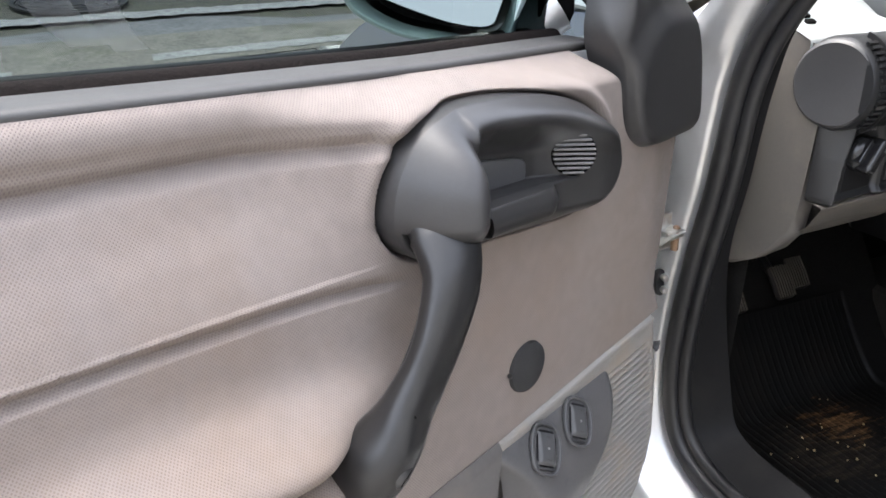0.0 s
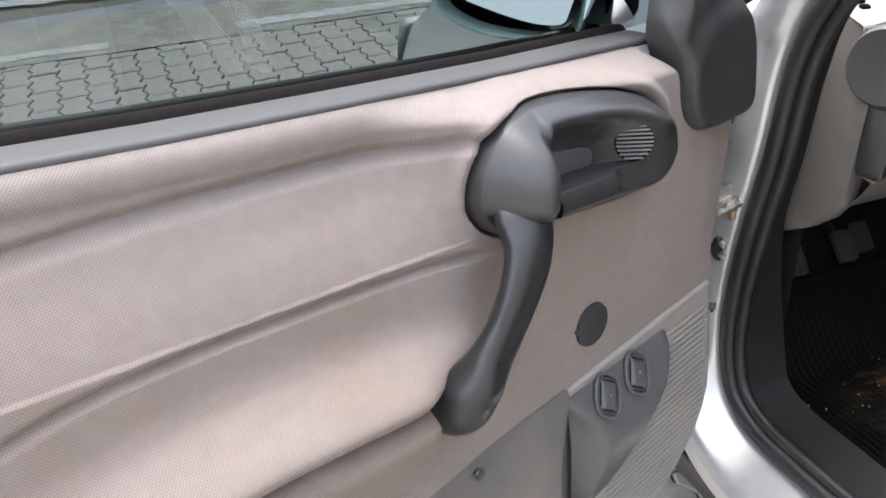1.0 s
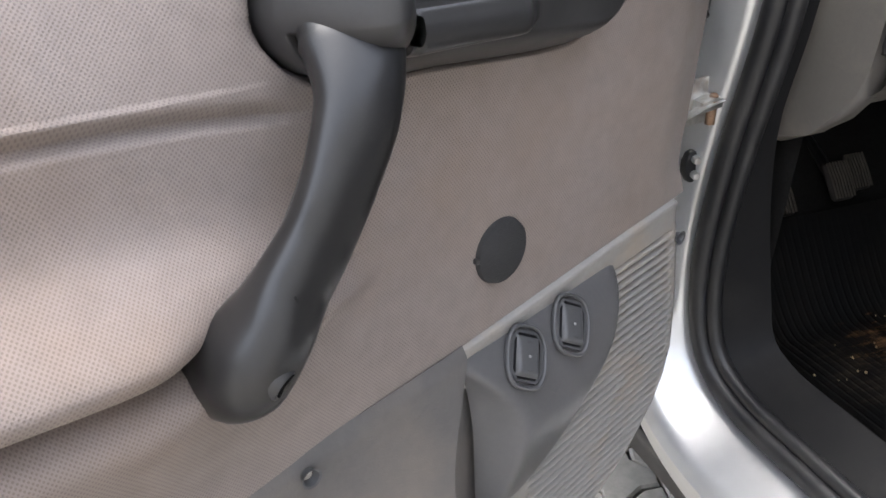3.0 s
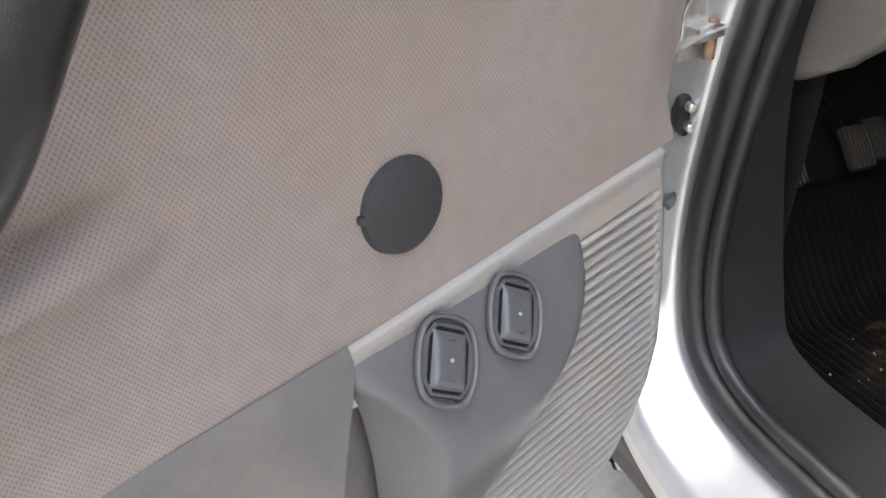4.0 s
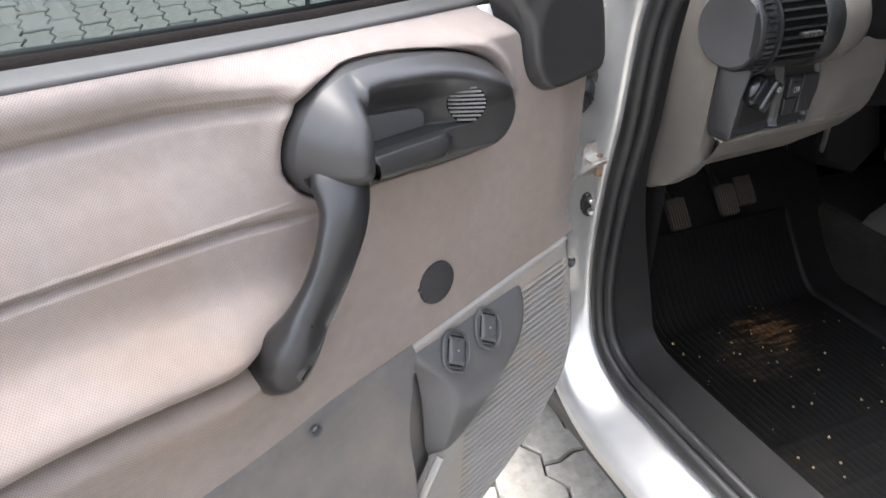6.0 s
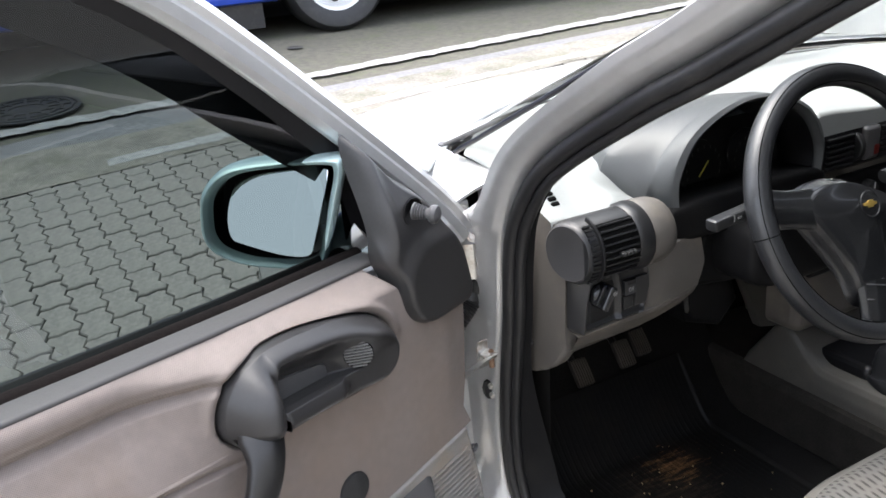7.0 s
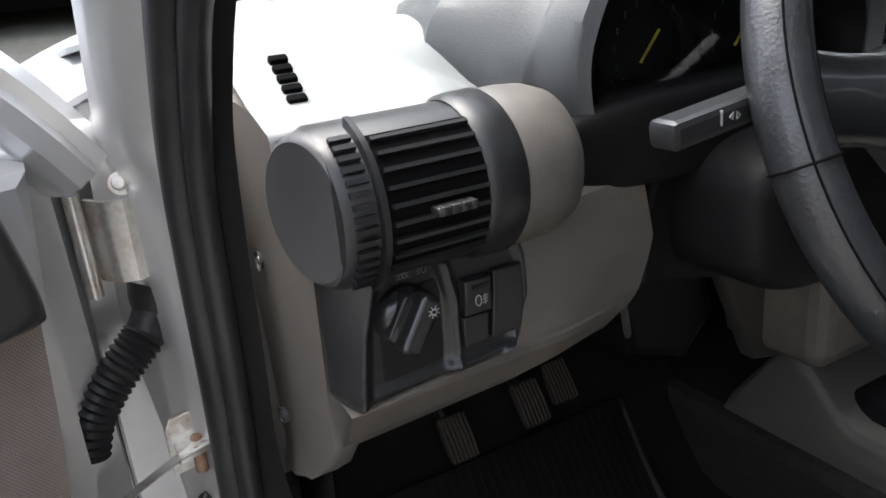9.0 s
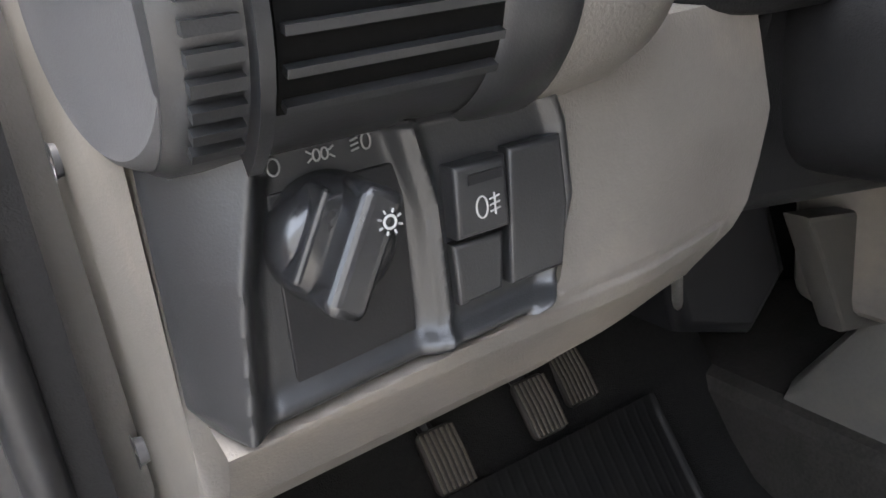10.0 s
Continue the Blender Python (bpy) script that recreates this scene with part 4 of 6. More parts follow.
GRIP = [(0.4535, 0.003, 0.840), (0.4540, 0.015, 0.833), (0.4555, 0.0285, 0.8225), (0.4640, 0.0415, 0.801), (0.4790, 0.0465, 0.774), (0.4920, 0.0465, 0.752), (0.5065, 0.0455, 0.7340), (0.5185, 0.0435, 0.7180), (0.5295, 0.0370, 0.7020), (0.5300, 0.0200, 0.6920), (0.5300, -0.012, 0.6920)]
pts = smooth_line(GRIP, 70)
wide = [interp(k / 7, list(enumerate([0.018, 0.0195, 0.0225, 0.0182, 0.0168, 0.0170, 0.0172, 0.0174, 0.0188, 0.0188, 0.0188]))) for k in range(71)]
deep = [interp(k / 7, list(enumerate([0.008, 0.010, 0.0120, 0.0125, 0.0115, 0.0115, 0.0140, 0.0205, 0.0245, 0.0250, 0.0250]))) for k in range(71)]
lean = [(1, -0.75 * (1 - step(k, 10, 34)), 0.2) for k in range(71)]
grip = part("grip", loft(pts, wide, deep, lean, 2.3, 36), GRIPM, door, "curved dark grey pull grip", sharp=70)
part("grip_flange", tube([p + Vector((0.0115, -0.006, 0.002)) for p in pts[15:52]], [0.001 + 0.0028 * math.sin(math.pi * k / 36) ** 0.5 for k in range(37)], 10), DARK, grip)
HOLE, HOLE_AXIS = (0.5243, 0.0603, 0.6996), (-0.30, 0.86, -0.42)
part("screw_boss", lathe([(0.0060, 0.0006), (0.0070, 0.0010), (0.0080, 0.0002), (0.0095, -0.004)], HOLE, HOLE_AXIS, 24), DARK, grip)
# the hole is a near-black disc, its shade given by colour
part("screw_hole", lathe([(0.0, 0.0009), (0.0060, 0.0010), (0.0064, -0.002)], HOLE, HOLE_AXIS, 20), VOID, grip)
part("grip_screw", lathe([(0.0, 0.0015), (0.0022, 0.0013), (0.0030, 0.0006)], HOLE, HOLE_AXIS, 12), IRON, grip)

# ---- mirror cover and knob ----
COVER = [(0.208, 1.068), (0.220, 1.0), (0.2255, 0.955), (0.229, 0.934), (0.2275, 0.9195), (0.218, 0.897), (0.212, 0.863), (0.202, 0.842), (0.184, 0.829), (0.165, 0.8255), (0.123, 0.828), (0.091, 0.831), (0.086, 0.838), (0.089, 0.862), (0.101, 0.913), (0.121, 0.955), (0.145, 0.995), (0.182, 1.034)]
CC = [Vector((p.x, p.z)) for p in smooth_line([(a, 0, b) for a, b in COVER], 100, True)]


def cover_fn(a, b):
    """Triangle flowing into a rounded pod at its foot."""
    c = Vector((0.158, 0.895))
    q = c + (CC[round(a * 100) % 100] - c) * (1 - b)
    u, z = q.x, q.y
    r = (abs((u - 0.146) / 0.070) ** 2.3 + abs((z - 0.880) / 0.064) ** 2.3) ** (1 / 2.3)
    e = 0.031 * (1 - step(z, 0.90, 0.97))
    w = -0.030 + e * min(1.0, b / 0.02) + (0.037 - e) * math.sin(math.pi / 2 * min(1.0, b / 0.22)) + 0.009 * (1 - step(r, 0.78, 1.14)) * step(b, 0.0, 0.12)
    w -= 0.006 * step(z, 0.93, 1.0) * (1 - step(abs(u - 0.178), 0.01, 0.03))
    return u, w - 0.045 * step(z, 0.94, 1.07), z


cover = part("mirror_cover", grid(cover_fn, 100, 60, close_a=True), DARK, door, "dark grey triangular mirror cover", sharp=70)
part("knob_socket", lathe([(0.0185, 0.0), (0.0165, 0.0012), (0.015, -0.002), (0.0, -0.006)], (0.176, 0.0005, 0.974), (0, 1, 0), 24), BLACK, cover)
prof = [(0.011, 0.0)]
for k in range(5):
    prof += [(0.0105 - 0.0006 * k, 0.003 + 0.005 * k), (0.0082 - 0.0006 * k, 0.0055 + 0.005 * k)]
prof += [(0.0065, 0.030), (0.0098, 0.034), (0.0118, 0.041), (0.0105, 0.048), (0.006, 0.0525), (0.0, 0.0535)]
part("mirror_knob", lathe([(r, 0.62 * h) for r, h in prof], (0.178, 0.004, 0.976), (-0.30, 1, -0.12), 24), GREYP, cover, "dark rubber bellows knob")

# ---- wing mirror outside the glass ----
xm, nm = Vector((0.882, -0.471, 0)), Vector((-0.471, -0.882, 0))
ML = DOOR.inverted() @ Matrix(((xm.x, nm.x, 0, -0.29), (xm.y, nm.y, 0, -0.047), (0, 0, 1, 0), (0, 0, 0, 1)))
wing = part("wing_mirror", bmesh.new(), WINGP, door, "silver wing mirror housing, with the window's green tint put into its colour")
wing.matrix_basis = ML
RIM = [(-0.082, 0.978), (-0.072, 1.018), (-0.038, 1.044), (0.03, 1.049), (0.085, 1.0475), (0.098, 1.038), (0.086, 0.995), (0.070, 0.945), (0.058, 0.918), (0.030, 0.913), (-0.030, 0.922), (-0.066, 0.938), (-0.080, 0.955)]
RC = [(p.x, p.z) for p in smooth_line([(a, 0, b) for a, b in RIM], 72, True)]


def shell_fn(a, b):
    p = RC[round(a * 72) % 72]
    c = (0.012, 0.982)
    prof = ((0.86, -0.012), (0.90, -0.002), (0.96, 0.003), (1.0, -0.002), (1.03, -0.012), (1.03, -0.03), (0.96, -0.06), (0.75, -0.085), (0.40, -0.098), (0.0, -0.10))
    k = b * 9
    j = min(int(k), 8)
    f = k - j
    s, y = (prof[j][i] + (prof[j + 1][i] - prof[j][i]) * f for i in (0, 1))
    return c[0] + (p[0] - c[0]) * s, y, c[1] + (p[1] - c[1]) * s


bmw = grid(shell_fn, 72, 27, close_a=True)
bmesh.ops.recalc_face_normals(bmw, faces=bmw.faces)
bmw.to_mesh(wing.data)
bmw.free()
wing.data.shade_smooth()
part("mirror_well", grid(lambda a, b: (lambda p, s: (0.012 + (p[0] - 0.012) * s, -0.012 - 0.05 * min(1.0, b * 5), 0.982 + (p[1] - 0.982) * s))(RC[round(a * 72) % 72], 0.87 * min(1.0, 1.25 * (1 - b))), 72, 10, close_a=True), BLACK, wing)
GL = [(-0.052, 0.958), (-0.054, 0.985), (-0.042, 1.020), (-0.028, 1.030), (0.02, 1.0325), (0.072, 1.031), (0.077, 1.022), (0.066, 0.985), (0.051, 0.937), (0.043, 0.927), (0.01, 0.931), (-0.042, 0.950)]
gm = part("mirror_glass", prism([(p.x, p.z) for p in smooth_line([(a, 0, b) for a, b in GL], 48, True)], 1, -0.003, 0.003, 0.001), MIRROR, wing, "rounded mirror glass")
gm.matrix_basis = Matrix.Translation((0.012, -0.017, 0.98)) @ Matrix.Rotation(radians(19), 4, "X") @ Matrix.Rotation(radians(6), 4, "Z") @ Matrix.Translation((-0.012, 0, -0.98))
part("mirror_foot", tube([(0.10, -0.06, 0.945), (0.07, -0.055, 0.925), (0.03, -0.05, 0.925)], [0.03, 0.03, 0.022], 12, flat=(1, 0.8)), PAINT, wing)
part("mirror_stem", prism([(0.085, -0.10), (0.085, -0.03), (0.118, -0.05), (0.118, -0.11)], 2, 0.925, 1.03, 0.012), BLACK, wing)


# dried streak on the inside of the glass
STREAKS = (([(0.630, 0, 1.13), (0.6149, 0, 1.068), (0.6072, 0, 1.006), (0.5929, 0, 0.9646), (0.5781, 0, 0.9316)], 0.014), ([(0.645, 0, 1.09), (0.6469, 0, 1.054), (0.6441, 0, 1.010), (0.6277, 0, 0.9745), (0.5988, 0, 0.9356)], 0.018))
for line, wide in STREAKS:
    line = smooth_line(line, 40)

    def streak_fn(a, b):
        p = line[round(a * 40)]
        u = p.x + (b - 0.5) * wide * (0.6 + 0.8 * a) + 0.0015 * math.sin(a * 23)
        return u, glass_w(p.z) + 0.0015, p.z

    smear = part("dried_streak", grid(streak_fn, 40, 6), SMEAR, door, "pale dried streak on the glass")
    smear.visible_shadow = False

# ---- dashboard ----
dash = thing("dashboard", label="grey plastic dashboard with instruments and vents", category="dashboard")
END = [(-0.024, 0.648), (-0.055, 0.652), (-0.085, 0.668), (-0.112, 0.689), (-0.128, 0.712), (-0.129, 0.742), (-0.130, 0.85), (-0.140, 0.895), (-0.120, 0.902), (-0.083, 0.912), (-0.046, 0.930), (0.0, 0.940), (0.08, 0.945), (0.08, 0.64)]
bme = prism(END, 0, 0.066, 0.086, 0.006, 3)
for v in bme.verts:
    v.co.x -= 0.135 * min(0.0, v.co.y + 0.06)
part("kick_panel", box(0.064, 0.072, -0.040, 0.12, 0.30, 0.645), CARPET, car)
part("end_return", box(0.030, 0.072, -0.034, -0.026, 0.645, 0.925), DASHL, dash)
part("end_panel", bme, DASHL, dash, "grey plastic end panel with two screws")
for y, z in ((-0.059, 0.820), (-0.047, 0.700)):
    part("screw_cup", lathe([(0.0075, 0.0015), (0.006, 0.001), (0.005, -0.004), (0.0, -0.004)], (0.0672, y, z), (-1, 0, 0), 18), GREYP, dash)
    part("screw_head", lathe([(0.0, 0.0008), (0.0025, 0.0), (0.0035, -0.002)], (0.0664, y, z), (-1, 0, 0), 10), STEEL, dash)


KNEE_X = ((0.69, 0.292), (0.70, 0.294), (0.745, 0.314), (0.775, 0.326), (0.795, 0.332), (0.825, 0.327), (0.91, 0.31))


def knee_fn(a, b):
    """Lower face of the dash, rolling under at its lower edge and back towards the column."""
    prof = ((-0.145, 0.905), (-0.150, 0.83), (-0.152, 0.79), (-0.151, 0.758), (-0.147, 0.745), (-0.133, 0.722), (-0.110, 0.702), (-0.085, 0.697), (-0.03, 0.705))
    k = b * 8
    j = min(int(k), 7)
    f = k - j
    y = prof[j][0] + (prof[j + 1][0] - prof[j][0]) * f
    z = prof[j][1] + (prof[j + 1][1] - prof[j][1]) * f
    x = 0.080 + (interp(z, KNEE_X) - 0.080) * a
    z += 0.008 * a * step(b, 0.4, 0.8)
    low = 0.748 + 0.085 * max(0.0, x - 0.088)
    y += 0.022 * (1 - step(x, 0.192, 0.198)) * step(z, low - 0.002, low + 0.002)
    y += 0.014 * step(a, 0.60, 1.0) + 0.022 * step(a, 0.965, 1.0) + 0.03 * step(x, 0.20, 0.24) * step(z, 0.838, 0.86)
    y -= 0.0018 * (1 - step(z, 0.7520, 0.7545)) * (1 - step(x, 0.290, 0.296))
    return x, y - 0.004, z


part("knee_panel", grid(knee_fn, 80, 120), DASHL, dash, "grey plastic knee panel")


HOOD_X = ((-0.16, 0.214), (-0.108, 0.220), (-0.085, 0.218), (-0.045, 0.216), (0.06, 0.246), (0.16, 0.290))


def top_fn(a, b):
    x = 0.070 + 1.366 * a
    s = 2 * a - 1
    y = -0.155 + (0.275 + 0.26 * (1 - s ** 4)) * b
    z = 0.918 + 0.046 * b ** 0.7
    z += 0.035 * step(x, 0.12, 0.42) * (1 - 0.45 * step(x, 0.62, 0.8)) * math.sin(min(1, b * (1.3 + 0.9 * (1 - s ** 4))) * math.pi) ** 0.8
    z -= 0.02 * (1 - step(b, 0.0, 0.12))
    side = interp(y, ((-0.155, 0.872), (-0.135, 0.892), (-0.115, 0.9065), (-0.083, 0.9185), (-0.046, 0.9378), (-0.01, 0.948), (0.04, 0.953), (0.12, 0.960), (0.30, 0.966)))
    z += (side - z) * (1 - step(x, 0.125, 0.21))
    z -= 0.034 * step(x, 0.165, 0.232) * (1 - step(x, 0.58, 0.62)) * (1 - step(y, -0.085, -0.025))
    left = interp(y, HOOD_X) + 0.006
    y = max(y, -0.155 + 0.040 * (1 - step(x, 0.090, 0.110)) + 0.062 * step(x, 0.175, 0.262))
    z -= 0.058 * step(x, left, left + 0.02) * (1 - step(x, 0.822 - left, 0.842 - left)) * (1 - step(y, 0.13, 0.165))
    return x, y, z


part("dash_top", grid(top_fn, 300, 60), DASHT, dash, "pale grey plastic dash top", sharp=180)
# slots are near-black blocks, painted shade instead of cut openings
for k in range(5):
    y = -0.046 - 0.0092 * k
    z = 0.9385 - 0.0050 * k
    slot = box(-0.0060, 0.0060, -0.0030, 0.0030, -0.004, 0.0030, 0.0010)
    slot.transform(Matrix.Translation((0.104 - 0.001 * k, y, z)) @ Matrix.Rotation(radians(28), 4, "X"))
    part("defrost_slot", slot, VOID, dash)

# side vent: a drum across the corner
VC = Vector((0, -0.140, 0.8685))
part("vent_drum", lathe([(0.0, 0.080), (0.043, 0.080), (0.0452, 0.084), (0.0452, 0.188), (0.0, 0.188)], (0, VC.y, VC.z), (1, 0, 0), 48), VENT, dash, "dark plastic drum of the side vent")
cap = part("vent_cap", lathe([(0.0, 0.0045), (0.036, 0.004), (0.0385, 0.0045), (0.0405, 0.003), (0.0422, 0.0), (0.0432, -0.006), (0.0440, -0.022)], (0.0780, -0.1430, 0.8690), (-0.979, -0.205, 0.0), 48), CAP, dash, "round dark grey end cap")
part("vent_end", lathe([(0.0460, 0.185), (0.0478, 0.188), (0.0482, 0.203), (0.0468, 0.219), (0.0425, 0.231), (0.034, 0.238), (0.0, 0.241)], (0, VC.y + 0.001, VC.z), (1, 0, 0), 48), DASHL, dash, "grey rounded end of the vent")
part("vent_collar", lathe([(0.046, 0.163), (0.0482, 0.166), (0.0490, 0.172), (0.0493, 0.186), (0.047, 0.189)], (0, VC.y, VC.z), (1, 0, 0), 48), VENT, dash)


def arc_box(x0, x1, a0, a1, r0, r1, seg=6):
    """A curved bar on the drum: angles from straight back (0) upwards, in degrees."""
    bm = bmesh.new()
    rows = []
    for i in range(seg + 1):
        a = radians(a0 + (a1 - a0) * i / seg)
        cy, cz = -math.cos(a), math.sin(a)
        rows.append([bm.verts.new((x, VC.y + r * cy, VC.z + r * cz)) for x, r in ((x0, r0), (x1, r0), (x1, r1), (x0, r1))])
    for p, q in zip(rows, rows[1:]):
        for j in range(4):
            bm.faces.new((p[j], p[(j + 1) % 4], q[(j + 1) % 4], q[j]))
    bm.faces.new(rows[0]), bm.faces.new(rows[-1])
    return bm


# near-black band paints the shade between the slats
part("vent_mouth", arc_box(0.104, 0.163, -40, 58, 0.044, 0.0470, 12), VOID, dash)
for k in range(9):
    a = -37 + k * 11.0
    part("vent_slat", arc_box(0.105, 0.162, a, a + 2.6, 0.0462, 0.0498, 3), VENT, dash)
part("vent_tab", box(0.126, 0.150, VC.y - 0.0555, VC.y - 0.046, 0.8660, 0.8715, 0.002), VENT, dash)
for k in range(4):
    part("tab_rib", box(0.128 + 0.006 * k, 0.131 + 0.006 * k, VC.y - 0.0570, VC.y - 0.050, 0.8670, 0.8720, 0.0008), DARK, dash)
for k in range(15):
    a = -50 + k * 7.6
    part("thumb_rib", arc_box(0.0845, 0.0965, a, a + 3.6, 0.046, 0.0490, 2), VENT, dash)
part("vent_ring", arc_box(0.0985, 0.1020, -62, 75, 0.045, 0.0508, 16), VENT, dash)

# light switch panel
SW_L = ((0.7470, 0.084), (0.7495, 0.0795), (0.756, 0.0758), (0.79, 0.0768), (0.836, 0.0785))
SW_R = ((0.7470, 0.184), (0.7520, 0.192), (0.758, 0.1985), (0.79, 0.2085), (0.815, 0.2075), (0.826, 0.2040), (0.836, 0.190))
SW_E = ((0.747, 0.0855), (0.796, 0.0925), (0.824, 0.1005), (0.836, 0.103))


def swp_fn(a, b):
    """The panel: a flank that comes round from the end panel, a sunk face for the knob, a rimmed field for the buttons."""
    z = 0.7470 + 0.089 * b
    lo, hi, e = interp(z, SW_L), interp(z, SW_R), interp(z, SW_E)
    x = lo + (hi - lo) * a
    z += 0.085 * max(0.0, x - 0.088) * (1 - b) ** 3
    if x < e:
        y = -0.134 - 0.0250 * min(1.0, (x - lo) / max(0.001, e - lo)) ** 0.75
    else:
        y = -0.159
        y += 0.009 * step(x, e, e + 0.010)
        split = interp(z, ((0.752, 0.1475), (0.766, 0.1510), (0.80, 0.1515), (0.826, 0.146), (0.832, 0.132)))
        y -= 0.0045 * bell(x, split, 0.0036)
        y -= 0.0035 * step(x, split, split + 0.003)
        y -= 0.0042 * bell(x, hi - 0.0065, 0.0032) * step(x, split, split + 0.01)
        y -= 0.0045 * bell(b, 0.065, 0.050) * step(x, e, e + 0.012) + 0.0020 * bell(b, 0.065, 0.045) * step(x, split, split + 0.010)
        y -= 0.0040 * step(z, 0.8235, 0.828) * step(x, split - 0.012, split)
    y += 0.026 * (1 - step(hi - x, 0.0, 0.0035)) + 0.026 * (1 - step(b, 0.0, 0.035))
    return x, y, z


swp = part("switch_panel", grid(swp_fn, 130, 80), VENT, dash, "dark plastic light switch panel", sharp=60)
part("panel_face", prism([(0.1060, 0.8145), (0.1040, 0.7585), (0.1440, 0.7620), (0.1465, 0.8150)], 1, -0.1508, -0.146, 0.0006), BLACK, swp)
knob = part("light_knob", lathe([(0.0, 0.0125), (0.0110, 0.0120), (0.0150, 0.0100), (0.0178, 0.0060), (0.0188, 0.0015), (0.0188, -0.004)], (0.1210, -0.1520, 0.799), (0, -1, 0), 40), KNOB, swp, "round light switch knob")
KR = Matrix.Translation((0.1215, -0.1560, 0.799)) @ Matrix.Rotation(radians(30), 4, "Y")
bmk = box(-0.0062, 0.0062, -0.0180, 0.0, -0.0182, 0.0182, 0.0035, 4)
bmk.transform(KR)
part("knob_bar", bmk, KNOB, swp)
bmk = box(-0.0140, -0.0115, -0.0110, 0.0, -0.0130, 0.0130, 0.0011, 2)
bmk.transform(KR)
part("knob_ridge", bmk, KNOB, swp)
bmk = bmesh.new()
sc = Vector((0.1287, -0.1746, 0.8062))
lathe([(0.0013, 0.0), (0.0017, 0.0003), (0.0021, 0.0)], sc, (0, -1, 0), 20, bm=bmk)
for k in range(8):
    a = k * math.pi / 4 + 0.4
    v = Vector((math.cos(a), 0, math.sin(a)))
    tube([sc + v * 0.0025, sc + v * 0.0036], 0.00032, 6, bm=bmk)
part("lamp_symbol", bmk, WHITE, swp, "white lamp symbol")
part("push_button", prism([(0.1565, 0.7893), (0.1752, 0.7893), (0.1758, 0.8113), (0.1572, 0.8113)], 1, -0.1612, -0.148, 0.0016, 3), VENT, swp)
part("push_button", prism([(0.1562, 0.7678), (0.1722, 0.7685), (0.1745, 0.7875), (0.1558, 0.7875)], 1, -0.1585, -0.148, 0.0016, 3), VENT, swp)
part("blank_button", prism([(0.1755, 0.7690), (0.1965, 0.7690), (0.2000, 0.790), (0.1990, 0.8122), (0.1785, 0.8122)], 1, -0.1590, -0.148, 0.0016, 3), VENT, swp)
part("button_slot", box(0.1615, 0.1735, -0.1617, -0.160, 0.8052, 0.8082), BLACK, swp)
bmk = bmesh.new()
tube([(0.1655 + 0.0018 * math.cos(a) * (1 if math.cos(a) > 0 else 1.2), -0.1616, 0.7978 + 0.0033 * math.sin(a)) for a in (k * math.pi / 8 for k in range(17))], 0.00032, 5, bm=bmk)
for k in (-1, 0, 1):
    tube([(0.1682, -0.1616, 0.7976 + 0.0019 * k), (0.1718, -0.1616, 0.7982 + 0.0019 * k)], 0.00032, 5, bm=bmk)
tube([(0.1700, -0.1616, 0.7945), (0.1700, -0.1616, 0.8012)], 0.00032, 5, bm=bmk)
part("fog_symbol", bmk, WHITE, swp, "white fog lamp symbol")
bmk = bmesh.new()
tube([(0.1092 + 0.0017 * math.cos(a), -0.1510, 0.8215 + 0.0023 * math.sin(a)) for a in (k * math.pi / 8 for k in range(17))], 0.00032, 5, bm=bmk)
for k in (-1, 1):
    tube([(0.1228 + 0.0012 * k + 0.001 * math.cos(a), -0.1510, 0.8220 + 0.0016 * math.sin(a)) for a in (j * math.pi / 6 for j in range(13))], 0.0003, 5, bm=bmk)
    for j in (-1, 1):
        tube([(0.1228 + 0.0026 * k, -0.1510, 0.8220 + 0.0006 * j), (0.1228 + 0.0040 * k, -0.1510, 0.8220 + 0.0016 * j)], 0.0003, 5, bm=bmk)
tube([(0.1366 + 0.0014 * math.cos(a), -0.1510, 0.8227 + 0.0023 * math.sin(a)) for a in (k * math.pi / 8 for k in range(17))], 0.00032, 5, bm=bmk)
for k in (-1, 0, 1):
    tube([(0.1318, -0.1510, 0.8222 + 0.0014 * k), (0.1342, -0.1510, 0.8227 + 0.0014 * k)], 0.0003, 5, bm=bmk)
part("position_marks", bmk, PRINT, swp)


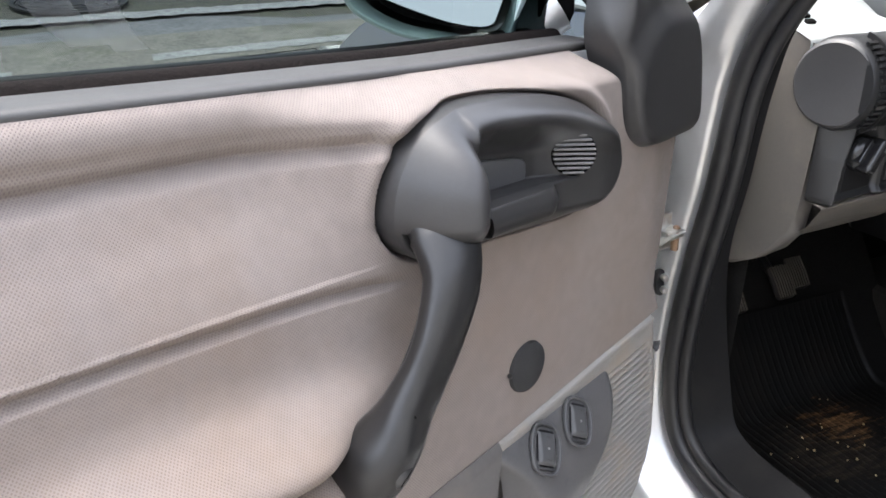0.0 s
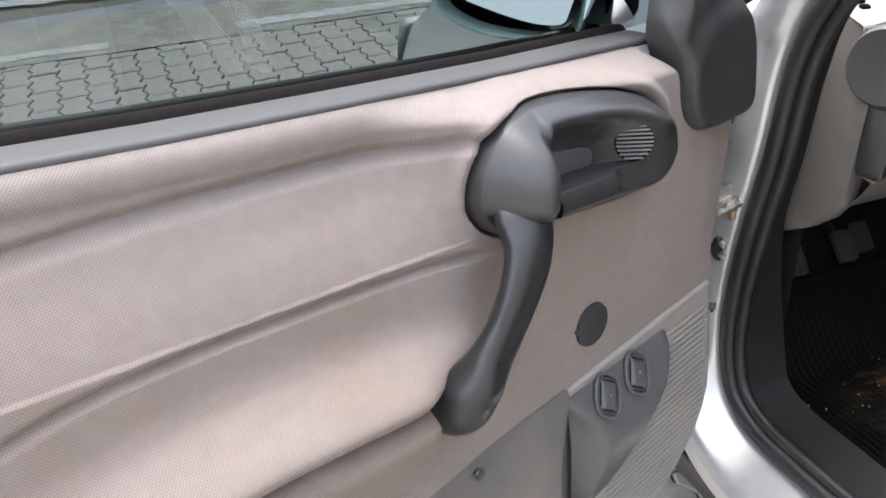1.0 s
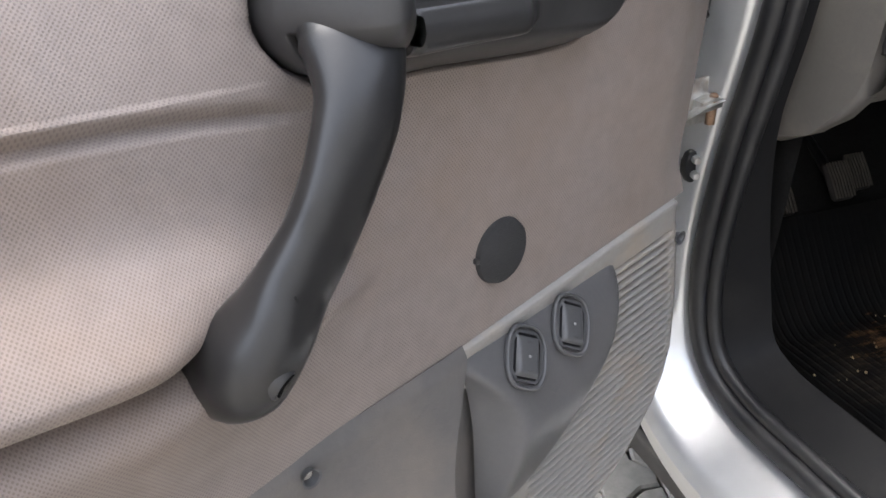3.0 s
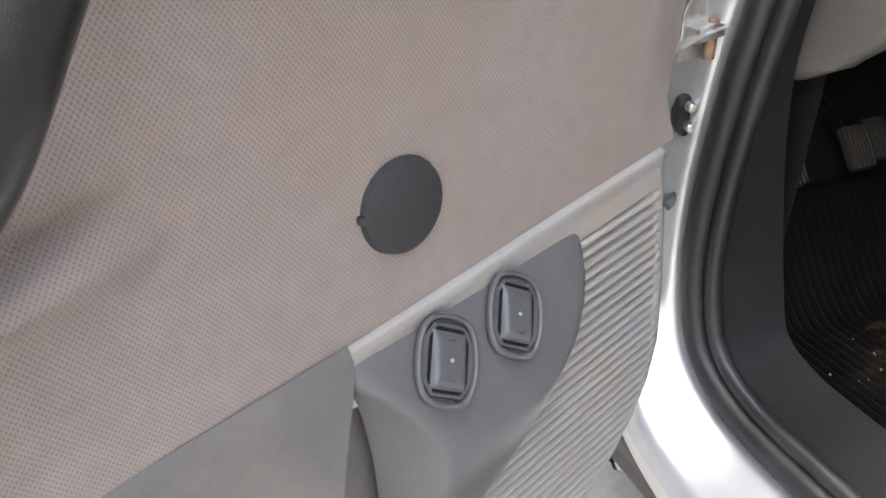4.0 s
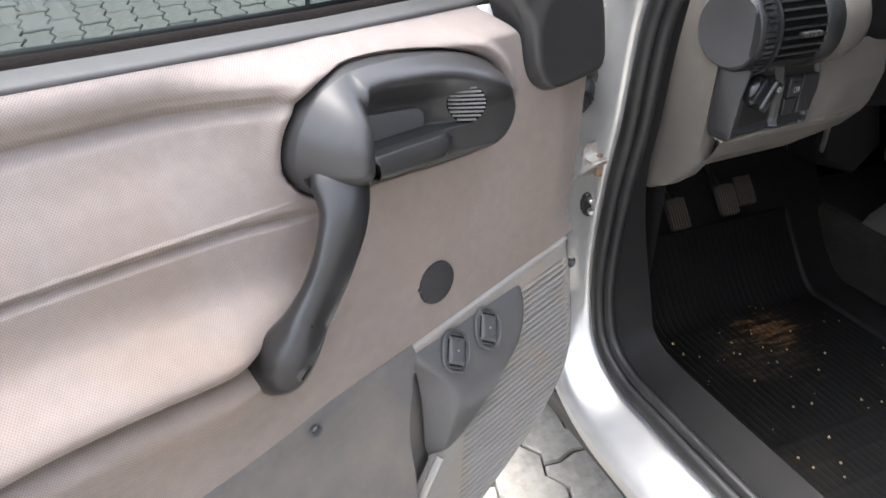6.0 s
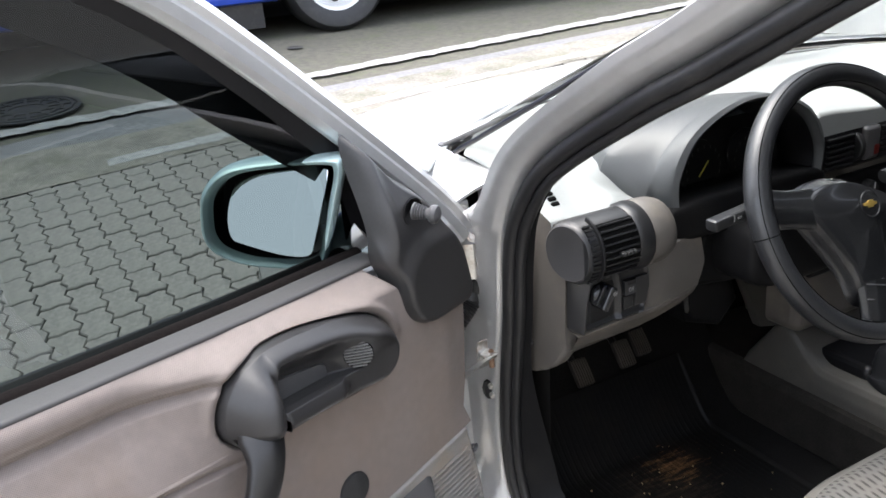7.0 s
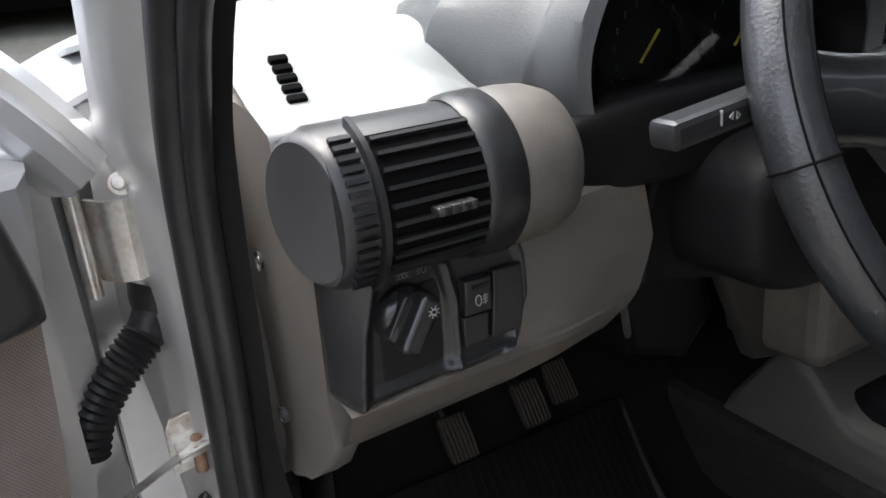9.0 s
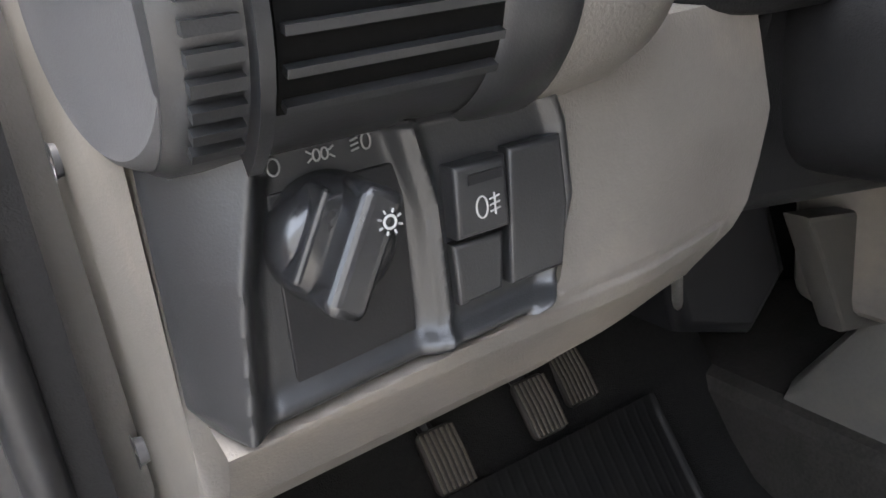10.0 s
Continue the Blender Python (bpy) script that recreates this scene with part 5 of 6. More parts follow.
# instrument cluster under its hood
ARCS = (
    (-0.045, [(0.30, 0.845), (0.292, 0.90), (0.300, 0.935), (0.322, 0.965), (0.355, 0.985), (0.395, 0.995), (0.42, 0.997)]),
    (-0.132, [(0.288, 0.845), (0.277, 0.905), (0.286, 0.941), (0.309, 0.974), (0.345, 0.997), (0.388, 1.011), (0.42, 1.015)]),
    (-0.141, [(0.282, 0.845), (0.271, 0.907), (0.280, 0.944), (0.303, 0.979), (0.340, 1.002), (0.384, 1.017), (0.42, 1.021)]),
    (-0.136, [(0.272, 0.850), (0.262, 0.910), (0.271, 0.948), (0.297, 0.983), (0.336, 1.007), (0.382, 1.021), (0.42, 1.0245)]),
    (-0.112, [(0.258, 0.840), (0.247, 0.900), (0.258, 0.944), (0.288, 0.978), (0.333, 1.004), (0.382, 1.0205), (0.42, 1.0255)]),
    (-0.108, [(0.250, 0.840), (0.239, 0.900), (0.257, 0.943), (0.287, 0.977), (0.332, 1.003), (0.381, 1.0195), (0.42, 1.0245)]),
    (-0.045, [(0.225, 0.850), (0.208, 0.915), (0.214, 0.951), (0.248, 0.979), (0.310, 1.000), (0.375, 1.011), (0.42, 1.015)]),
    (0.06, [(0.26, 0.91), (0.240, 0.935), (0.244, 0.952), (0.272, 0.968), (0.325, 0.98), (0.375, 0.988), (0.42, 0.99)]),
    (0.16, [(0.32, 0.93), (0.285, 0.945), (0.30, 0.955), (0.315, 0.958), (0.345, 0.962), (0.385, 0.965), (0.42, 0.966)]),
)
ARC_PTS = []
for y, half in ARCS:
    full = half + [(0.84 - x, z) for x, z in reversed(half[:-1])]
    ARC_PTS.append(smooth_line([(x, y, z) for x, z in full], 60))


def hood_fn(a, b):
    k = b * (len(ARC_PTS) - 1)
    j = min(int(k), len(ARC_PTS) - 2)
    i = round(a * 60)
    return ARC_PTS[j][i].lerp(ARC_PTS[j + 1][i], k - j)


part("cluster_hood", grid(hood_fn, 60, 32), HOOD, dash, "dark grey instrument hood")
part("hood_liner", grid(lambda a, b: (lambda p: (0.42 + 0.965 * (p.x - 0.42), p.y, 0.92 + 0.965 * (p.z - 0.92)))(ARC_PTS[0][round(a * 60)].lerp(ARC_PTS[1][round(a * 60)], b)), 60, 8), BLACK, dash, "black inside of the hood")


def pod(cx, cz, hx, hz, y0, y1, rise=0.0):
    """A soft-edged block along y with a rounded front end."""
    def fn(a, b):
        t = 2 * math.pi * a
        s = math.sqrt(max(0.0, 1 - max(0.0, (b - 0.55) / 0.45) ** 4))
        c = [math.copysign(abs(v) ** 0.55, v) for v in (math.cos(t), math.sin(t))]
        return cx + hx * s * c[0], y0 + (y1 - y0) * math.sin(min(1.0, b / 0.97) * math.pi / 2), cz + hz * s * c[1] - rise * b
    return grid(fn, 56, 28, close_a=True)


part("lower_binnacle", pod(0.410, 0.862, 0.175, 0.032, -0.02, -0.146), TRIM, dash)
part("column_surround", prism([(0.322, 0.742), (0.60, 0.700), (0.60, 0.845), (0.345, 0.845), (0.338, 0.80)], 1, -0.122, -0.02, 0.010, 3), TRIM, dash)
part("lower_panel", prism([(0.548, 0.658), (0.78, 0.615), (0.78, 0.50), (0.602, 0.543)], 1, -0.012, 0.012, 0.004), LOWERP, dash, "grey lower panel beside the column")
part("column_joint", prism([(0.42, 0.70), (0.54, 0.70), (0.575, 0.60), (0.53, 0.555), (0.45, 0.585)], 1, 0.02, 0.10, 0.012, 3), BLACK, dash)
part("column_rod", tube([(0.40, -0.02, 0.70), (0.455, 0.03, 0.60)], 0.004, 8), STEEL, dash)
part("cluster_face", grid(lambda a, b: (0.295 + 0.25 * a, -0.050 - 0.055 * (1 - b), 0.82 + 0.155 * b), 10, 8), BLACK, dash, "black instrument face")
for cx, r in ((0.372, 0.040), (0.470, 0.040)):
    part("dial", lathe([(r, 0.0), (r + 0.003, 0.004), (r + 0.005, 0.0)], (cx, -0.078, 0.915), (0, -0.95, 0.29), 32), BLACK, dash)
    for k in range(13):
        a = radians(-40 + 260 * k / 12)
        c = Vector((cx + math.cos(a) * (r - 0.006), -0.083, 0.915 + math.sin(a) * (r - 0.006)))
        part("dial_mark", box(c.x - 0.0009, c.x + 0.0009, c.y - 0.004, c.y - 0.0035, c.z - 0.0025, c.z + 0.0025), BELT, dash)
    part("needle", tube([(cx - 0.012, -0.090, 0.905), (cx + 0.008, -0.088, 0.926)], 0.0012, 6), YELLOW, dash)
part("cluster_lens", grid(lambda a, b: (0.302 + 0.236 * a, -0.085 - 0.045 * (1 - b), 0.84 + 0.125 * b), 6, 4), SCREEN, dash)

# middle of the dash: vents, hazard button, radio
part("centre_panel", box(0.61, 0.88, -0.085, 0.05, 0.55, 0.925, 0.02, 3), DASHL, dash, "grey centre panel")
part("centre_bezel", box(0.622, 0.868, -0.095, -0.06, 0.848, 0.922, 0.012, 3), BLACK, dash)
for x0, wide in ((0.636, 0.064), (0.772, 0.078)):
    for k in range(6):
        z = 0.856 + k * 0.0095
        part("vent_slat", box(x0, x0 + wide, -0.101, -0.088, z + 0.003, z + 0.0075, 0.001), VENT, dash)
part("vent_wheel", lathe([(0.0, -0.006), (0.026, -0.006), (0.028, -0.004), (0.028, 0.004), (0.026, 0.006), (0.0, 0.006)], (0.7115, -0.083, 0.885), (1, 0, 0), 28), VENT, dash)
part("hazard_housing", box(0.724, 0.764, -0.104, -0.07, 0.858, 0.918, 0.008, 3), GREYP, dash)
part("hazard_button", box(0.746, 0.758, -0.1065, -0.09, 0.866, 0.884, 0.003), RED, dash, "red hazard light button")
part("vent_frame", box(0.608, 0.630, -0.098, -0.06, 0.846, 0.924, 0.010, 4), DASHL, dash)
part("radio_bezel", box(0.622, 0.868, -0.093, -0.06, 0.66, 0.838, 0.010, 3), BLACK, dash)
for k in range(5):
    part("radio_key", box(0.655 + 0.04 * k, 0.685 + 0.04 * k, -0.099, -0.09, 0.745, 0.755, 0.002), GREYP, dash)
for x in (0.66, 0.75, 0.84):
    part("heater_knob", lathe([(0.0, 0.016), (0.013, 0.015), (0.015, 0.0)], (x, -0.093, 0.805), (0, -1, 0), 20), VENT, dash)
    part("knob_mark", box(x - 0.001, x + 0.001, -0.111, -0.109, 0.806, 0.817), WHITE, dash)


def pass_fn(a, b):
    x = 0.86 + 0.58 * a
    prof = ((0.02, 0.955), (-0.10, 0.945), (-0.135, 0.915), (-0.11, 0.86), (-0.12, 0.78), (-0.10, 0.70), (-0.02, 0.66))
    k = b * 6
    j = min(int(k), 5)
    f = k - j
    return x, prof[j][0] + (prof[j + 1][0] - prof[j][0]) * f, prof[j][1] + (prof[j + 1][1] - prof[j][1]) * f


part("passenger_face", grid(pass_fn, 10, 24), HOOD, dash, "dark grey passenger side of the dash")
# steering column and stalks
part("column_shroud", pod(0.478, 0.800, 0.120, 0.058, -0.02, -0.205), TRIM, dash, "black steering column shroud")
st = part("light_stalk", box(0.234, 0.345, -0.248, -0.228, 0.893, 0.909, 0.004), VENT, dash, "dark indicator stalk with white mark")
st.matrix_basis = Matrix.Translation((0.3, -0.25, 0.9)) @ Matrix.Rotation(radians(-6), 4, "Y") @ Matrix.Translation((-0.3, 0.25, -0.9))
part("stalk_boot", lathe([(0.010, 0.0), (0.016, 0.01), (0.013, 0.02), (0.018, 0.03), (0.015, 0.04), (0.02, 0.05)], (0.318, -0.238, 0.892), (1, 0.1, -0.3), 16), BLACK, dash)
part("stalk_mark", box(0.2660, 0.2671, -0.2489, -0.2470, 0.8955, 0.9035), PRINT, dash)
bmk = tube([(0.2720, -0.2486, 0.8992), (0.2745, -0.2486, 0.9012), (0.2745, -0.2486, 0.8972), (0.2720, -0.2486, 0.8992)], 0.0004, 5)
tube([(0.2800, -0.2486, 0.8992), (0.2775, -0.2486, 0.9012), (0.2775, -0.2486, 0.8972), (0.2800, -0.2486, 0.8992)], 0.0004, 5, bm=bmk)
part("stalk_arrows", bmk, PRINT, dash)
part("wiper_stalk", tube([(0.56, -0.25, 0.895), (0.66, -0.262, 0.915)], 0.010, 10), VENT, dash)

# ---- steering wheel ----
WM = Matrix.Translation((0.4745, -0.2745, 0.8835)) @ Matrix.Rotation(radians(90 - 24.5), 4, "X") @ Matrix.Rotation(radians(-10), 4, "Z")
wheel = thing("steering_wheel", WM, "black leather steering wheel with three spokes", "steering wheel")
R0 = 0.182


def rim_fn(a, b):
    t, s = 2 * math.pi * a, 2 * math.pi * b
    r = 0.0165
    return (R0 + r * math.cos(s)) * math.cos(t), (R0 + r * math.cos(s)) * math.sin(t), r * 1.08 * math.sin(s)


part("rim", grid(rim_fn, 96, 20, close_a=True, close_b=True), LEATHER, wheel, "worn black leather rim")
for s, r in ((2.45, 0.0009), (0.9, 0.0007)):
    part("seam", tube([((R0 + 0.0168 * math.cos(s)) * math.cos(t), (R0 + 0.0168 * math.cos(s)) * math.sin(t), 0.0182 * math.sin(s)) for t in (2 * math.pi * k / 96 for k in range(97))], r, 5), VOID, wheel)
for t in (radians(193), radians(290)):
    part("seam", tube([((R0 + 0.0168 * math.cos(s)) * math.cos(t), (R0 + 0.0168 * math.cos(s)) * math.sin(t), 0.0182 * math.sin(s)) for s in (2 * math.pi * k / 20 for k in range(21))], 0.0008, 5), VOID, wheel)
HUB = [(-0.122, 0.006), (-0.105, 0.021), (-0.075, 0.032), (-0.040, 0.036), (0.0, 0.030), (0.045, 0.016), (0.085, 0.004), (0.088, -0.022), (0.058, -0.036), (0.036, -0.058), (0.030, -0.095), (0.033, -0.140), (0.0, -0.148), (-0.036, -0.140), (-0.052, -0.105), (-0.080, -0.068), (-0.104, -0.040), (-0.120, -0.018)]
HU = [Vector((p.x, p.y)) for p in smooth_line([(a, b, 0) for a, b in HUB], 90, True)]
HUB_C = Vector((-0.012, -0.018))


def hub_fn(a, b):
    p = HUB_C + (HU[round(a * 90) % 90] - HUB_C) * (1 - b)
    return p.x, p.y, -0.012 + 0.024 * step(b, 0.0, 0.22) + 0.012 * step(b, 0.15, 0.85)


part("hub_pad", grid(hub_fn, 90, 24, close_a=True), HUBM, wheel, "smooth black hub pad")
for pts, r in (([(-0.09, -0.008, 0.0), (-0.13, -0.006, -0.002), (-0.178, -0.004, -0.004)], [0.030, 0.026, 0.028]), ([(0.06, -0.012, 0.0), (0.12, -0.013, -0.002), (0.178, -0.008, -0.004)], [0.022, 0.020, 0.026]), ([(-0.002, -0.11, 0.004), (0.001, -0.145, 0.001), (0.003, -0.178, -0.003)], [0.034, 0.033, 0.034])):
    part("spoke", tube(smooth_line(pts, 12), [interp(k / 12 * 2, list(enumerate(r))) for k in range(13)], 16, flat=(1.0, 0.42), up=(0, 0, 1)), HUBM, wheel)
part("badge_ring", lathe([(0.017, 0.0), (0.0178, 0.001), (0.0186, 0.0)], (-0.0097, -0.0085, 0.0245), (0, 0, 1), 32), BLACK, wheel)
part("badge", prism([(-0.011, -0.001), (-0.004, -0.001), (-0.005, -0.004), (0.004, -0.004), (0.005, -0.001), (0.0125, -0.001), (0.011, 0.003), (0.005, 0.003), (0.006, 0.006), (-0.003, 0.006), (-0.004, 0.003), (-0.0125, 0.003)], 2, 0.0245, 0.0272, 0.0005, bm=None), GOLD, wheel, "small gold badge").matrix_basis = Matrix.Translation((-0.0097, -0.0095, -0.0008)) @ Matrix.Rotation(radians(6), 4, "Z")
for k in (0, 1):
    part("spoke_trim", tube([(-0.030, -0.116 - 0.020 * k, 0.0145 - 0.003 * k), (0.000, -0.120 - 0.020 * k, 0.0180 - 0.004 * k), (0.029, -0.116 - 0.020 * k, 0.0140 - 0.003 * k)], 0.0009, 6), GREYP, wheel)

# ---- footwell, pedals, console, seat ----
def floor_fn(a, b):
    x = 0.05 + 0.63 * a
    y = -0.95 + 1.25 * b
    z = 0.285 + 0.25 * step(y, 0.08, 0.30) + 0.02 * (1 - step(x, 0.06, 0.14))
    return x, y, z


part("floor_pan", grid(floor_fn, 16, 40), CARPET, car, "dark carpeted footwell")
part("footwell_side", grid(lambda a, b: (0.075 + 0.02 * b, -0.06 + 0.40 * a, 0.27 + 0.45 * b), 10, 8), CARPET, car)
# near-black sheet: the footwell's shade put into the bulkhead's colour
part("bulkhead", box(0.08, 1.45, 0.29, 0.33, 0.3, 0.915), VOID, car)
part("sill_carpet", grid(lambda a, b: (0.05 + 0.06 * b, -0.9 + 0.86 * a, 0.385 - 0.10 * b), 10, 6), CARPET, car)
mt = thing("floor_mat", label="black ribbed rubber floor mat with brown dirt", category="floor mat")


def mat_fn(a, b):
    x, y = 0.13 + 0.44 * a, -0.55 + 0.72 * b
    z = 0.293 + 0.16 * step(y, 0.06, 0.22)
    rim = max(1 - step(min(a, 1 - a), 0.0, 0.02), 1 - step(min(b, 1 - b), 0.0, 0.012))
    rib = max(0, math.sin(2 * math.pi * x / 0.0125)) ** 4 * step(y, -0.2, -0.19) + (0.6 * max(0, math.sin(2 * math.pi * x / 0.012)) ** 6 + 1.6 * max(0, math.sin(2 * math.pi * y / 0.045)) ** 10) * (1 - step(y, -0.2, -0.19))
    return x, y, z + 0.006 * rim + 0.0007 * min(1.6, rib)


part("mat_sheet", grid(mat_fn, 280, 150), MAT, mt, "ribbed rubber sheet", sharp=180)


def pedal(name, x, y, z, label):
    p = thing(name, Matrix.Translation((x, y, z)) @ Matrix.Rotation(radians(-38), 4, "X"), label, "pedal", "pedals in the footwell")
    part("pad", box(-0.0200, 0.0200, -0.008, 0.004, -0.029, 0.029, 0.0075, 4), PEDAL, p)
    for k in range(7):
        x0 = -0.0175 + k * 0.0054
        part("tread", tube([(x0 + 0.0015, -0.0085 - 0.0015 * (1 - abs(j) / 3), 0.0088 * j) for j in range(-3, 4)], 0.0015, 6), TREAD, p)
    part("arm", tube([(0, 0.004, 0.0), (0, 0.03, 0.08), (0, 0.06, 0.25)], 0.008, 8), BLACK, p)


pedal("clutch_pedal", 0.320, 0.178, 0.4545, "worn brown rubber clutch pedal")
pedal("brake_pedal", 0.430, 0.184, 0.458, "worn brown rubber brake pedal")
pedal("accelerator_pedal", 0.499, 0.217, 0.449, "worn rubber accelerator pedal")

con = thing("centre_console", label="grey plastic centre console between the seats", category="console")


def con_fn(a, b):
    """A shell with a slanted front end: out of the carpet, up its side and over a rounded rim."""
    y = 0.092 - 1.0 * a
    top = 0.455 + 0.072 * step(y, -0.09, 0.012) if y < 0.015 else 0.527 - 1.36 * (y - 0.015)
    left = 0.675
    low = min(0.39, top - 0.03)
    prof = ((left, low), (left + 0.001, low + 0.5 * (top - low)), (left + 0.006, top - 0.012), (left + 0.013, top - 0.003), (left + 0.022, top), (0.90, top), (0.94, low))
    k = b * 6
    j = min(int(k), 5)
    f = k - j
    return prof[j][0] + (prof[j + 1][0] - prof[j][0]) * f, y, prof[j][1] + (prof[j + 1][1] - prof[j][1]) * f


part("console_body", grid(con_fn, 80, 30), CONSOLE, con, "grey plastic console shell")
part("console_tray", box(0.715, 0.88, -0.16, -0.02, 0.42, 0.478, 0.015, 3), BLACK, con, "dark tray at the console's front")
part("tunnel", box(0.660, 0.95, -0.95, 0.29, 0.27, 0.405, 0.02), TUNNEL, car, "grey-brown carpeted tunnel, its lit tone put into the colour")
gear = thing("gear_lever", Matrix.Translation((0.785, -0.215, 0.452)), "black leather gear lever gaiter", "gear lever")


def gaiter_fn(a, b):
    t = 2 * math.pi * a
    r = 0.075 * (1 - b) ** 0.8 + 0.014
    r *= 1 + 0.10 * math.sin(5 * t + 9 * b) * math.sin(b * math.pi)
    return r * math.cos(t), r * math.sin(t) * 1.1 + 0.01 * b, 0.10 * b + 0.008 * math.sin(b * 14 + 2 * math.sin(t))


part("gaiter", grid(gaiter_fn, 40, 24, close_a=True), LEATHER, gear, "creased black leather gaiter")
part("stick", tube([(0, 0.01, 0.09), (0, 0.0, 0.17)], 0.008, 8), BLACK, gear)
part("gear_knob", lathe([(0.0, 0.05), (0.016, 0.045), (0.023, 0.025), (0.018, 0.0), (0.01, -0.01)], (0, 0, 0.165), (0, 0, 1), 20), DARK, gear)

seat = thing("driver_seat", label="dark grey patterned fabric driver seat", category="car seat")


def seat_fn(a, b):
    """Cushion: a round the outline, b from the bottom edge up and over to the middle."""
    t = 2 * math.pi * a
    cx, cy, rx, ry = 0.46, -0.62, 0.245, 0.285
    c, s = math.cos(t), math.sin(t)
    e = 2 / 5
    px, py = rx * math.copysign(abs(c) ** e, c), ry * math.copysign(abs(s) ** e, s)
    prof = ((0.95, 0.32), (1.0, 0.36), (1.0, 0.44), (0.985, 0.475), (0.94, 0.50), (0.85, 0.512), (0.6, 0.505), (0.3, 0.50), (0.0, 0.50))
    q = b * 8
    j = min(int(q), 7)
    f = q - j
    r, z = (prof[j][i] + (prof[j + 1][i] - prof[j][i]) * f for i in (0, 1))
    return cx + px * r, cy + py * r, z + 0.02 * step(cy + py * r, -0.7, -0.35)


part("skirt", grid(lambda a, b: seat_fn(a, 0.56 * b), 72, 24, close_a=True), SKIRT, seat, "plain light grey seat side")
part("cushion", grid(lambda a, b: seat_fn(a, 0.56 + 0.44 * b), 72, 22, close_a=True), SEAT, seat, "dark patterned seat cushion")
part("backrest", box(0.22, 0.70, -1.05, -0.90, 0.5, 1.05, 0.05, 4), SEAT, seat)
part("seat_base", box(0.24, 0.68, -0.88, -0.38, 0.285, 0.36, 0.01), BLACK, seat)


crumbs = bmesh.new()
rnd = random.Random(11)
for k in range(90):
    x, y = 0.15 + 0.4 * rnd.random(), -0.5 + 0.6 * rnd.random()
    r = rnd.uniform(0.0008, 0.0026)
    bmesh.ops.create_icosphere(crumbs, subdivisions=1, radius=r, matrix=Matrix.Translation((x, y, 0.2955 + r * 0.5)) @ Matrix.Scale(rnd.uniform(0.4, 1.0), 4, (1, 0, 0)))
tagged(link("crumbs", crumbs, CRUMB), "pale crumbs scattered on the floor mat", "crumbs", kind="stuff")

# ---- bus in the street ----
bus = thing("bus", Matrix.Translation((1.80, 5.30, 0.0)), "blue and white city bus passing in the street", "bus")
RZ = ground_z(5.3)
part("bus_body", box(-7.0, -0.46, 0.0, 2.4, 1.045, 3.6, 0.05), BLUE, bus, "blue rear body side")
part("bus_front", box(-0.46, 4.2, 0.0, 2.4, 1.25, 3.6, 0.04), BUSWHITE, bus, "white front body side")
part("bus_skirt", box(0.47, 4.2, 0.0, 2.4, 1.045, 1.26, 0.02), BUSWHITE, bus)
for x0 in (0.62, 1.35):
    part("blue_stripe", prism([(x0, 1.05), (x0 + 0.16, 1.05), (x0 - 0.10, 1.6), (x0 - 0.30, 1.6)], 1, -0.006, 0.004), BLUE, bus)
part("red_stripe", prism([(1.53, 1.05), (1.60, 1.05), (1.36, 1.6), (1.28, 1.6)], 1, -0.006, 0.004), BUSRED, bus)
# near-black block, the shade beneath the bus put into its colour
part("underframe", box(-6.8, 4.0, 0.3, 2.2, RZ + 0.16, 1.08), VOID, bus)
part("mud_flap", box(-0.95, -0.62, 0.08, 0.12, RZ + 0.10, 1.06), RUBBER, bus)
for wx in (0.0, -5.2):
    wl_ = part("bus_wheel", lathe([(0.26, -0.10), (0.30, -0.13), (0.40, -0.135), (0.43, -0.10), (0.435, 0.0), (0.43, 0.12), (0.3, 0.14)], (wx, 0.16, RZ + 0.435), (0, 1, 0), 48), RUBBER, bus, "black bus tyre")
    part("rim", lathe([(0.0, -0.04), (0.10, -0.06), (0.13, -0.05), (0.16, 0.02), (0.23, 0.0), (0.25, -0.10), (0.275, -0.115), (0.28, -0.09)], (wx, 0.16, RZ + 0.435), (0, 1, 0), 40), BUSWHITE, wl_, "white steel rim")
    for k in range(8):
        a = k * math.pi / 4
        part("wheel_nut", lathe([(0.0, -0.075), (0.016, -0.07), (0.018, 0.0)], (wx + 0.19 * math.cos(a), 0.175, RZ + 0.435 + 0.19 * math.sin(a)), (0, 1, 0), 8), IRON, wl_)

# ---- manhole and dark spots in the street ----
mz = ground_z(4.3)
cover_m = tagged(thing("manhole_cover", Matrix.Translation((-0.60, 4.27, mz + 0.004)) @ Matrix.Rotation(math.atan(0.12), 4, "X"), "round cast iron manhole cover in the asphalt", "manhole cover"))
part("ring", lathe([(0.30, -0.002), (0.30, 0.006), (0.275, 0.007), (0.272, -0.002)], (0, 0, 0), (0, 0, 1), 48), IRON, cover_m)
part("lid", lathe([(0.0, 0.003), (0.268, 0.003), (0.270, -0.004)], (0, 0, 0), (0, 0, 1), 48), IRON, cover_m)
for r in (0.10, 0.18, 0.24):
    part("rib_ring", lathe([(r, 0.002), (r, 0.009), (r + 0.02, 0.009), (r + 0.022, 0.002)], (0, 0, 0), (0, 0, 1), 40), IRON, cover_m)
for k in range(12):
    a = k * math.pi / 6
    b_ = box(0.12, 0.25, -0.010, 0.010, 0.002, 0.009)
    b_.transform(Matrix.Rotation(a, 4, "Z"))
    part("rib", b_, IRON, cover_m)
spot = tagged(part("valve_lid", lathe([(0.0, 0.004), (0.05, 0.004), (0.06, 0.0)], (1.26, 4.95, ground_z(4.95)), (0, -0.12, 1), 20), IRON, None), "small dark iron valve lid in the asphalt", "valve lid")

